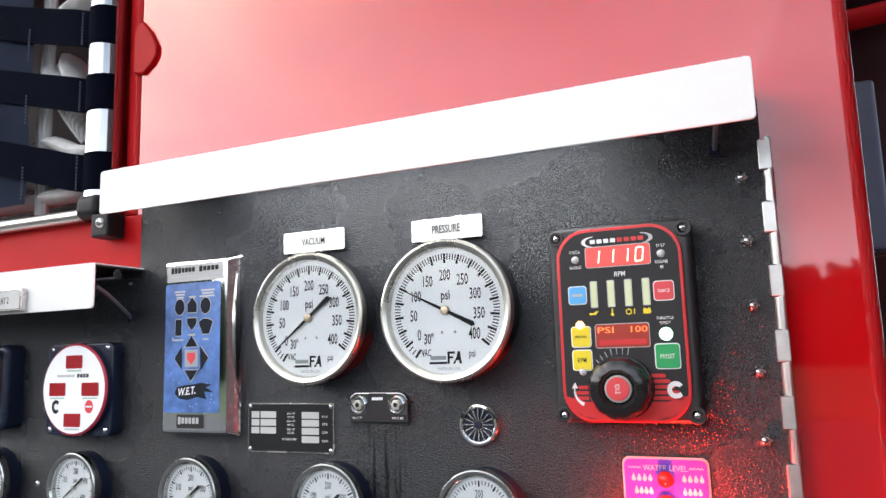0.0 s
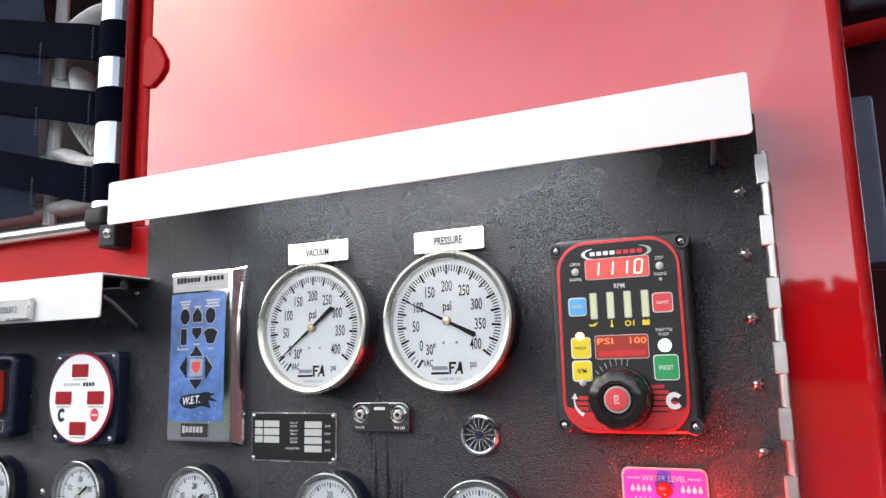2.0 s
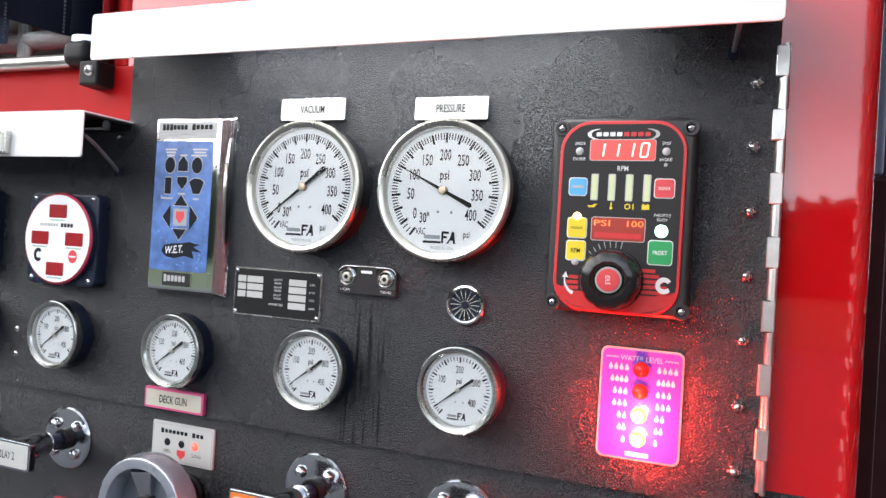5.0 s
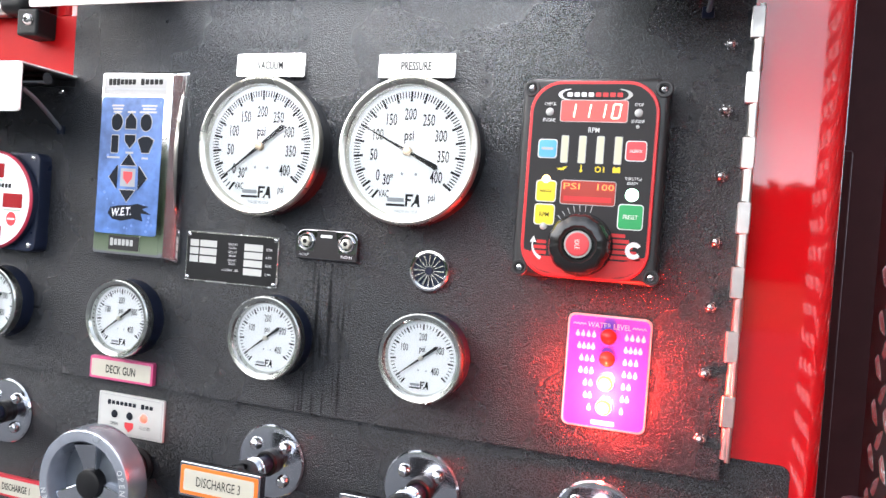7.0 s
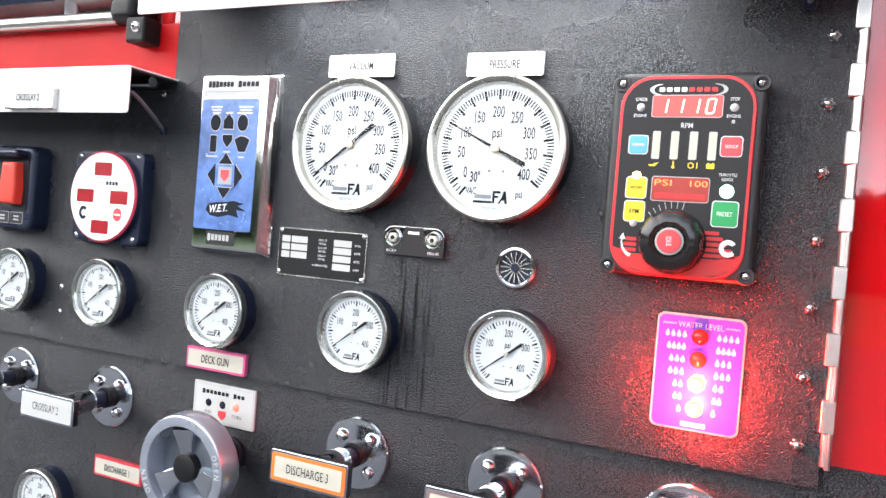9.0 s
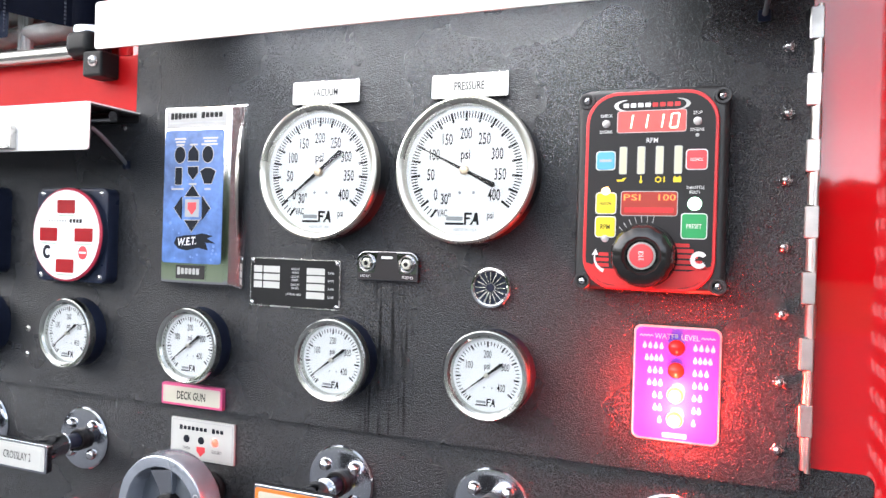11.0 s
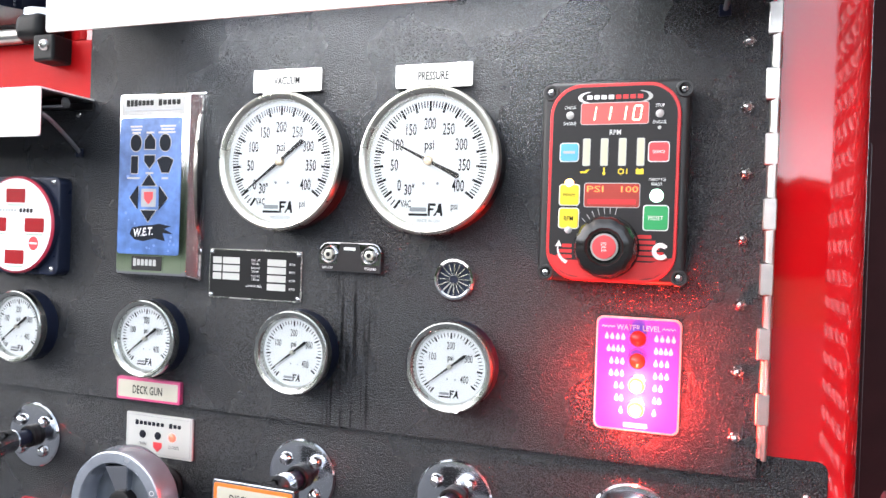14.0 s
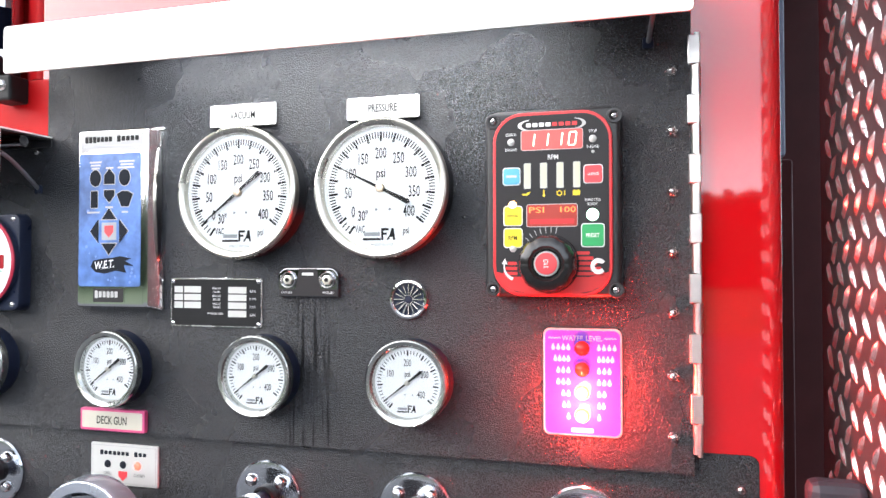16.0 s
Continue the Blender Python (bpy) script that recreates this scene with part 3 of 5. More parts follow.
def hood(name, x0, x1, z0, z1, label, stay, lit=None):
    h = thing(name, 0, 0, 0, label, "light hood")
    bm = bmesh.new()
    front = rpts((x0 + x1) / 2, (z0 + z1) / 2, x1 - x0, z1 - z0, 0.005, 4)
    prism(bm, front, -0.0855, -0.0875, 0.0006)
    part("front_lip", bm, WHITE_HOOD, h)
    part("top_sheet", box(x0 + 0.001, x1 - 0.001, -0.0853, -0.0003, z1 - 0.002, z1 - 0.0002), WHITE_HOOD, h)
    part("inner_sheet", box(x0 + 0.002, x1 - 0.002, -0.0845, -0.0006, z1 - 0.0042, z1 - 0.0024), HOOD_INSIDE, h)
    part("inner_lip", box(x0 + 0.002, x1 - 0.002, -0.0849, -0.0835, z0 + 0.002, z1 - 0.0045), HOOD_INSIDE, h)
    part("light_tube", tube([(x0 + 0.01, -0.045, z1 - 0.013), (x1 - 0.004, -0.045, z1 - 0.013)], 0.0075, 12), DARK_CHROME, h, "smoked metal light tube housing")
    if lit:
        a, b = lit
        part("lamp_strip", box(a, b, -0.0520, -0.0390, z1 - 0.0220, z1 - 0.0205, 0.0004), TUBE_LIT, h, "lit white lamp strip")
        lamp = new("hood_light", bpy.data.lights.new("hood_light", "AREA"))
        lamp.data.shape, lamp.data.size, lamp.data.size_y = "RECTANGLE", b - a, 0.012
        lamp.data.energy, lamp.data.color = 0.55, (0.95, 0.97, 1.0)
        lamp.matrix_basis = look(((a + b) / 2, -0.046, z1 - 0.024), ((a + b) / 2, -0.036, z1 - 0.2))
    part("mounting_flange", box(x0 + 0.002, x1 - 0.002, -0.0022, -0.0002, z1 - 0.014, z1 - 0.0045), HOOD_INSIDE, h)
    screw(h, x1 - 0.028, 0.0, z1 - 0.020, 0.004)
    sx, sz = stay
    part("stay", tube(curve_points([(sx + 0.012, -0.076, sz + 0.041), (sx + 0.009, -0.056, sz + 0.033), (sx + 0.004, -0.026, sz + 0.016), (sx, -0.001, sz)]), 0.0027, 10), STAY_GREY, h, "thin grey cable stay")
    part("stay_foot", box(sx - 0.006, sx + 0.006, -0.004, -0.0003, sz - 0.006, sz + 0.006, 0.0012), CASE_BLACK, h)
    return h


hood("light_hood", -0.491, 0.342, 1.754, 1.8145, "long white light hood over the gauge panel", (0.299, 1.751), (-0.33, 0.19))
hood("light_hood", -1.55, -0.496, 1.626, 1.6885, "white light hood over the crosslay controls", (-0.518, 1.616))


# ---------------------------------------------------------------- label plates
def label_plate(text, cx, cz, w, h, rim, face, label, size, y=0.0, thick=0.006, lines=None, squeeze=0.6, rim_w=0.0035):
    t = thing("label_plate", cx, y, cz, label, "label plate")
    r = part("rim", plate(rpts(0, 0, w, h, 0.0025, 3), 0.0, -thick, 0.0012, 2), rim, t)
    f = part("face", plate(rpts(0, 0, w - 2 * rim_w, h - 2 * rim_w, 0.0015, 3), -thick + 0.0004, -thick - 0.0004), face, t)
    for s, dz in (lines or [(text, 0.0)]):
        lettering(s, 0, dz, size, -thick - 0.0007, INK, f, squeeze * 1.05, 0.014)
    return t


label_plate("VACUUM", -0.1955, 1.7005, 0.095, 0.029, STEEL, LABEL_WHITE, "white label plate reading vacuum in a steel rim", 0.0095)
label_plate("PRESSURE", -0.0065, 1.6985, 0.093, 0.028, STEEL, LABEL_WHITE, "white label plate reading pressure in a steel rim", 0.0095)
label_plate("DECK GUN", -0.389, 1.305, 0.102, 0.0295, PINK, LABEL_CREAM, "cream label plate in a pink rim reading deck gun", 0.0105)
label_plate("DISCHARGE 1", -0.5645, 1.1155, 0.096, 0.0295, LABEL_RED, LABEL_CREAM, "cream label plate in a red rim reading discharge", 0.0095, y=0.0095)
label_plate("CROSSLAY 2", -0.678, 1.645, 0.100, 0.032, STEEL, LABEL_WHITE, "white label plate reading crosslay on the hood", 0.0095, y=-0.0877, thick=0.009)


# ---------------------------------------------------------------- gauges
def dial_angle(psi):
    return radians(-128 + 0.64 * psi)


def gauge(R, big, reading, label):
    """A round pressure gauge at the origin, facing -y."""
    s = R / 0.0825
    g = thing("pressure_gauge", 0, 0, 0, label, "gauge", group="large master gauges" if big else "discharge gauges")
    depth = 0.034 if big else 0.030
    f = -depth
    side = GAUGE_CASE if big else CASE_BLACK
    part("casing", lathe([(R * 0.985, 0.001), (R * 0.985, -0.004), (R * 0.97, -0.006), (R * 0.97, f + 0.010), (0, f + 0.010)], 56), side, g)
    rim = [(R * 0.95, f + 0.012), (R * 0.995, f + 0.011), (R, f + 0.008), (R, f + 0.004), (R * 0.985, f + 0.0012), (R * 0.955, f),
           (R * (0.915 if big else 0.875), f + 0.0008), (R * (0.885 if big else 0.830), f + 0.003), (R * (0.878 if big else 0.818), f + 0.0055),
           (R * (0.872 if big else 0.806), f + 0.0095)]
    part("bezel", lathe(rim, 72), BEZEL_STEEL if big else SMALL_BEZEL, g)
    dy = f + 0.0092
    R = R if big else R * 0.925
    dial = part("dial", lathe([(0, dy), (R * 0.872, dy), (R * 0.872, dy + 0.0008), (0, dy + 0.0008)], 56), DIAL, g)
    marks = bmesh.new()
    step, major = (5, 25) if big else (10, 50)
    stops = [(dial_angle(p), p % major == 0, p) for p in range(0, 401, step)] + [(radians(-128 - 5 * k), k == 3, -k) for k in (1, 2, 3)]
    for a, strong, p in stops:
        ro, ri = 0.80, (0.665 if strong else 0.71)
        hw = (0.0013 if strong else 0.00062) * (s if big else 1.15 * s)
        d, q = Vector((math.sin(a), math.cos(a))), Vector((math.cos(a), -math.sin(a)))
        c = [d * R * ro + q * hw, d * R * ri + q * hw, d * R * ri - q * hw, d * R * ro - q * hw]
        prism(marks, [(v.x, v.y) for v in c], dy - 0.0001, dy - 0.0004)
    part("scale_marks", marks, INK, dial, smooth=False)
    y = dy - 0.0004
    for p in (range(0, 401, 50) if big else (100, 200, 300, 400)):
        a = dial_angle(p)
        rr = (0.50 if p not in (0, 400) else 0.53) if big else 0.50
        if not big and p == 400:
            rr = 0.45
        lettering(str(p), R * rr * math.sin(a), R * rr * math.cos(a), 0.0128 * s if big else 0.0084, y, INK, dial, 0.52, 0.009 if big else 0.002)
    lettering("psi", 0.0, R * 0.22, 0.0112 * s if big else 0.0066, y, INK, dial, 0.68, 0.014)
    if big:
        lettering('30"', -R * 0.27, -R * 0.385, 0.0118, y, INK, dial, 0.55, 0.014)
        lettering("VAC", -R * 0.315, -R * 0.575, 0.0080, y, INK, dial, 0.55, 0.01)
        lettering("psi", R * 0.375, -R * 0.595, 0.0080, y, INK, dial, 0.65, 0.01)
        lettering("MADE IN USA", 0.002, -R * 0.80, 0.0036, y, GREY_INK, dial, 0.9)
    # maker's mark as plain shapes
    mz = -R * 0.66
    bar(-R * 0.135, mz - 0.0050 * s, R * 0.27, 0.0026 * s, y, INK, dial, "mark_bar")
    bar(-R * 0.135, mz + 0.0008 * s, R * 0.24, 0.0044 * s, y, GREY_INK, dial, "mark_bar")
    for fx, fz, fw, fh in ((0.022, 0.0008, 0.030, 0.0138), (0.063, 0.0064, 0.106, 0.0026), (0.051, 0.0012, 0.074, 0.0024)):
        bar(R * fx, mz + fz * s, R * fw, fh * s, y, INK, dial, "mark_bar")
    a_leg = [(0.085, -0.006), (0.117, -0.006), (0.160, 0.0077), (0.192, 0.0077), (0.218, -0.006), (0.186, -0.006), (0.181, -0.0025), (0.137, -0.0025)]
    part("mark_wedge", flat([(R * ax, mz + az * s) for ax, az in a_leg], y), INK, dial, smooth=False)
    for dx in (-0.07, 0.13):
        part("dial_screw", dome(R * dx, -R * 0.30, 0.0016 * s, dy, 0.0006), GREY_INK, dial)
    a = dial_angle(reading)
    d, q = Vector((math.sin(a), math.cos(a))), Vector((math.cos(a), -math.sin(a)))
    outline = [d * R * 0.72 + q * 0.0003 * s, d * R * 0.15 + q * 0.0016 * s, -d * R * 0.18 + q * 0.0020 * s, -d * R * 0.46 + q * 0.0030 * s, -d * R * 0.49,
               -d * R * 0.46 - q * 0.0030 * s, -d * R * 0.18 - q * 0.0020 * s, d * R * 0.15 - q * 0.0016 * s, d * R * 0.72 - q * 0.0003 * s]
    part("needle", plate([(v.x, v.y) for v in outline], f + 0.0062, f + 0.0052), INK, g)
    part("hub", lathe([(0, f + 0.003), (R * 0.052, f + 0.0034), (R * 0.062, f + 0.0046), (R * 0.062, f + 0.009)], 20), BRASS if big else BEZEL_STEEL, g)
    pane = part("glass", lathe([(0, f + 0.0024), (R * 0.886, f + 0.0028)], 56), GLASS, g, "clear flat gauge glass")
    pane.visible_shadow = False
    return g


g_p = gauge(0.0825, True, 100, "large white-faced pressure gauge in a stainless bezel")
g_p.matrix_basis = pose(-0.0015, 0, 1.600)
g_v = gauge(0.0825, True, 0, "large white-faced vacuum gauge in a stainless bezel")
g_v.matrix_basis = pose(-0.1893, 0, 1.600)
g_s = gauge(0.0500, False, 0, "small white-faced discharge pressure gauge in a black case")
g_s.matrix_basis = pose(0.0300, 0, 1.3750)
for gx, gz, gy in ((-0.1660, 1.3750, 0), (-0.3810, 1.3755, 0), (-0.5980, 1.3760, 0), (-0.7910, 1.3760, 0), (-0.706, 1.043, 0.0095)):
    copy_thing(g_s, pose(gx, gy, gz, 0, 0.6, 0))


# ---------------------------------------------------------------- pump governor
def governor():
    X, Z = 0.1975, 1.5790
    t = thing("pump_governor", X, 0, Z, "black pump governor with red bordered face and knob", "controller")
    part("housing", plate(rpts(-0.001, -0.0005, 0.148, 0.206, 0.014, 6), 0.0, -0.024, 0.006, 3), PLASTIC_BLACK, t)
    part("red_border", plate(rpts(-0.0005, -0.002, 0.1295, 0.2005, 0.032, 8), -0.02, -0.0285, 0.0015, 2), FACE_RED, t, "red face border")
    face = part("face", plate(rpts(-0.0005, -0.002, 0.1225, 0.1935, 0.029, 8), -0.028, -0.0290), FACE_BLACK, t, "black membrane face")
    Y = -0.0292
    low = [(-0.0612, -0.0760), (-0.0595, -0.0830), (-0.0540, -0.0900), (-0.0440, -0.0962), (-0.030, -0.0988), (0.029, -0.0988), (0.043, -0.0962), (0.053, -0.0900), (0.0585, -0.0830), (0.0602, -0.0760),
           (0.040, -0.0815), (-0.042, -0.0815)]
    part("red_crescent", flat(low, Y), FACE_RED, face, smooth=False)
    for k in range(5):
        z = -0.0560 - 0.0055 * k
        bar(0.033 + 0.0020 * k, z, 0.014 + 0.004 * k, 0.0036, Y, FACE_RED, face, "red_stripe")
        if k > 1:
            bar(-0.041 - 0.0012 * k, z, 0.004 + 0.003 * k, 0.0036, Y, FACE_RED, face, "red_stripe")
    for x, z in ((-0.0655, 0.091), (0.0665, 0.091), (-0.0655, -0.0955), (0.0670, -0.0955)):
        part("ear", lathe([(0.0085, -0.018), (0.0085, -0.0255), (0.0078, -0.0262), (0.0055, -0.0262), (0.0050, -0.0240), (0, -0.0240)], 20, x, z), PLASTIC_BLACK, t)
        screw(t, x, -0.0240, z, 0.0040, CHROME)

    def window(cx, cz, w, h, m, name):
        part(name + "_rim", flat(rpts(cx, cz, w + 0.0016, h + 0.0016, 0.0028, 3), Y), LED_OFF, face, smooth=False)
        return part(name, plate(rpts(cx, cz, w, h, 0.002, 3), Y, Y - 0.0003), m, face)

    disp = window(0.0000, 0.0675, 0.0660, 0.0210, SEG_BACK, "speed_display")
    # seven-segment figures
    SEGS = {"1": "bc", "0": "abcdef"}
    for k, ch in enumerate("1110"):
        cx = -0.0225 + 0.0150 * k
        bm, w, h, tk = bmesh.new(), 0.0072, 0.0140, 0.0017
        for sname in SEGS[ch]:
            sx, sz, sw, sh = {"a": (0, h / 2, w, tk), "d": (0, -h / 2, w, tk), "b": (w / 2, h / 4, tk, h / 2), "c": (w / 2, -h / 4, tk, h / 2),
                              "e": (-w / 2, -h / 4, tk, h / 2), "f": (-w / 2, h / 4, tk, h / 2), "g": (0, 0, w, tk)}[sname]
            pts = rpts(cx + sx, 0.0675 + sz, sw * 0.92, sh * 0.92, 0.0006, 2)
            prism(bm, [(x + 0.13 * (z - 0.0675), z) for x, z in pts], Y - 0.0004, Y - 0.0006)
        part("figure", bm, SEG_ON, disp, "glowing red figure", smooth=False)
    lettering("RPM", 0.0015, 0.0485, 0.0052, Y, WHITE_INK, face, 0.85, 0.004)
    # name mark as plain shapes
    for sx, m in ((-1, WHITE_INK), (1, LED_OFF)):
        outer = [(sx * (0.0240 + 0.0130 * math.cos(radians(a))), 0.0840 + 0.0058 * math.sin(radians(a))) for a in range(-90, 91, 15)]
        inner = [(sx * (0.0240 + 0.0090 * math.cos(radians(a))), 0.0840 + 0.0050 * math.sin(radians(a))) for a in range(80, -81, -16)]
        part("mark_crescent", flat(outer + inner, Y), m, face, smooth=False)
    for k in range(8):
        bar(-0.0250 + 0.0071 * k, 0.0840, 0.0054, 0.0043, Y - 0.0003, WHITE_INK if k < 4 else FACE_RED, face, "mark_bar", 0.0006)
    for x, words in ((-0.0445, ("CHECK", "ENGINE")), (0.0440, ("STOP", "ENGINE"))):
        lettering(words[0], x, 0.0745, 0.0032, Y, WHITE_INK, face, 0.8)
        lettering(words[1], x, 0.0580, 0.0032, Y, WHITE_INK, face, 0.8)
        part("warning_light", dome(x, 0.0662, 0.0041, Y, 0.0018), LED_OFF, face)
    part("sensor", dome(0.0440, 0.0525, 0.0018, Y, 0.0008), LED_OFF, face)
    for k in range(4):
        x = -0.0265 + 0.0178 * k
        part("bargraph", plate(rpts(x, 0.0285, 0.0078, 0.0280, 0.0012, 2), Y, Y - 0.0003), LED_OFF, face)
        part("bargraph_strip", plate(rpts(x, 0.0285, 0.0056, 0.0262, 0.0008, 2), Y - 0.0002, Y - 0.0006), BAR_LIT, face)
    # symbols below the bars
    oil = flat([(-0.0330, 0.0092), (-0.0275, 0.0092), (-0.0268, 0.0104), (-0.0225, 0.0112), (-0.0262, 0.0072), (-0.0315, 0.0072)], Y)
    part("oil_symbol", oil, YELLOW, face, smooth=False)
    part("thermometer_symbol", prism(flat(rpts(-0.0085, 0.0100, 0.0014, 0.0060, 0.0006, 2), Y), cpts(-0.0085, 0.0070, 0.0016, 10), Y + 0.0001, Y - 0.0001), YELLOW, face, smooth=False)
    part("gear_symbol", lathe([(0.0022, Y), (0.0035, Y), (0.0035, Y - 0.0002), (0.0022, Y - 0.0002)], 12, 0.0083, 0.0090, 6, 0.2), YELLOW, face, smooth=False)
    part("thermometer_symbol", flat(rpts(0.0140, 0.0090, 0.0012, 0.0058, 0.0005, 2), Y), YELLOW, face, smooth=False)
    bat = flat(rpts(0.0265, 0.0088, 0.0076, 0.0050, 0.0004, 1), Y)
    prism(bat, rpts(0.0243, 0.0117, 0.0016, 0.0010, 0.0002, 1), Y + 0.0002, Y)
    prism(bat, rpts(0.0287, 0.0117, 0.0016, 0.0010, 0.0002, 1), Y + 0.0002, Y)
    part("battery_symbol", bat, YELLOW, face, smooth=False)

    def button(cx, cz, w, h, m, text, ink, size, name):
        part("button_rim", flat(rpts(cx, cz, w + 0.0018, h + 0.0018, 0.0034, 4), Y), WHITE_INK, face, smooth=False)
        b = part(name, plate(rpts(cx, cz, w, h, 0.0028, 4), Y, Y - 0.0009, 0.0006, 2), m, face)
        if text:
            lettering(text, cx, cz, size, Y - 0.0012, ink, b, 0.75, 0.004)
        return b

    b = button(-0.0440, 0.0285, 0.0180, 0.0178, BTN_BLUE, "", WHITE_INK, 0.003, "blue_button")
    bar(-0.0440, 0.0285, 0.0120, 0.0026, Y - 0.0011, LED_OFF, b)
    button(0.0442, 0.0285, 0.0188, 0.0186, BTN_RED, "SILENCE", WHITE_INK, 0.0030, "silence_button")
    button(-0.0425, -0.0150, 0.0195, 0.0205, BTN_YELLOW, "PRESSURE", INK, 0.0026, "pressure_button")
    button(-0.0425, -0.0390, 0.0195, 0.0200, BTN_YELLOW, "RPM", INK, 0.0050, "rpm_button")
    button(0.0435, -0.0370, 0.0230, 0.0238, BTN_GREEN, "PRESET", WHITE_INK, 0.0042, "preset_button")
    part("mode_light", dome(-0.0430, -0.0030, 0.0044, Y, 0.0022), LED_AMBER, face, "lit amber indicator")
    part("mode_light", dome(-0.0425, -0.0508, 0.0040, Y, 0.0018), LED_OFF, face)
    part("ready_light", dome(0.0435, -0.0150, 0.0066, Y, 0.0028), LED_GREEN, face, "lit green indicator")
    lettering("THROTTLE", 0.0435, 0.0010, 0.0030, Y, WHITE_INK, face, 0.8)
    lettering("READY", 0.0435, -0.0035, 0.0030, Y, WHITE_INK, face, 0.8)
    lcd = window(0.0000, -0.0150, 0.0540, 0.0235, LCD_BACK, "message_display")
    lettering("PSI", -0.0165, -0.0088, 0.0062, Y - 0.0006, LCD_ON, lcd, 0.75, 0.0, width=0.0165)
    lettering("100", 0.0175, -0.0088, 0.0062, Y - 0.0006, LCD_ON, lcd, 0.75, 0.0, width=0.0165)
    bar(0.0, -0.0215, 0.0480, 0.0055, Y - 0.0005, FACE_RED, lcd, "blank_line")
    kx, kz = -0.0028, -0.0675
    part("knob_skirt", lathe([(0, Y - 0.004), (0.029, Y - 0.004), (0.0315, Y - 0.0025), (0.0320, Y)], 48, kx, kz), KNOB_BLACK, t)
    kb = [(0.0300, Y - 0.004), (0.0310, Y - 0.010), (0.0305, Y - 0.020), (0.0280, Y - 0.0250), (0.0240, Y - 0.0270), (0.0190, Y - 0.0275), (0.0165, Y - 0.0250), (0.0150, Y - 0.0215), (0, Y - 0.0215)]
    knob = part("knob", lathe(kb, 96, kx, kz, 12, 0.035), KNOB_BLACK, t, "black fluted knob")
    part("idle_rim", lathe([(0, Y - 0.0245), (0.0128, Y - 0.0245), (0.0134, Y - 0.0238), (0.0134, Y - 0.021)], 32, kx, kz), LED_OFF, knob)
    idle = part("idle_button", lathe([(0, Y - 0.0262), (0.0108, Y - 0.0258), (0.0116, Y - 0.0248), (0.0116, Y - 0.022)], 32, kx, kz), BTN_RED, knob, "red idle button")
    lettering("IDLE", kx, kz, 0.0048, Y - 0.0266, WHITE_INK, knob, 0.7, turn=-86)
    marks = bmesh.new()
    for k in range(7):
        a = radians(-42 + 9 * k)
        d, q = Vector((math.sin(a), math.cos(a))), Vector((math.cos(a), -math.sin(a)))
        c = [d * (0.0385 + 0.0006 * k) + q * 0.0004, d * 0.0335 + q * 0.0003, d * 0.0335 - q * 0.0003, d * (0.0385 + 0.0006 * k) - q * 0.0004]
        prism(marks, [(kx + v.x, kz + v.y) for v in c], Y + 0.0002, Y)
    part("knob_marks", marks, LED_OFF, face, smooth=False)
    swing = [Vector((-0.0380 - 0.0145 * math.cos(radians(a)), -0.0700 - 0.0150 * math.sin(radians(a)))) for a in range(-10, 71, 8)]
    arrow = bmesh.new()
    for k, (p, q) in enumerate(zip(swing, swing[1:])):
        d = (q - p).normalized()
        n1, n2 = Vector((-d.y, d.x)) * (0.0005 + 0.00013 * k), Vector((-d.y, d.x)) * (0.0005 + 0.00013 * (k + 1))
        prism(arrow, [tuple(p + n1), tuple(p - n1), tuple(q - n2), tuple(q + n2)], Y - 0.0002, Y - 0.0005)
    x, z = swing[0]
    prism(arrow, [(x - 0.0030, z - 0.0005), (x + 0.0034, z - 0.0005), (x + 0.0008, z + 0.0058)], Y - 0.0002, Y - 0.0005)
    part("turn_arrow", arrow, WHITE_INK, face, smooth=False)
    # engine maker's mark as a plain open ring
    ring = [(0.0490 + 0.0082 * math.cos(radians(a)), -0.0700 + 0.0085 * math.sin(radians(a))) for a in range(35, 326, 15)]
    ring2 = [(0.0495 + 0.0042 * math.cos(radians(a)), -0.0700 + 0.0036 * math.sin(radians(a))) for a in range(325, 34, -15)]
    part("maker_mark", flat(ring + ring2, Y - 0.0005), WHITE_INK, face, smooth=False)


governor()


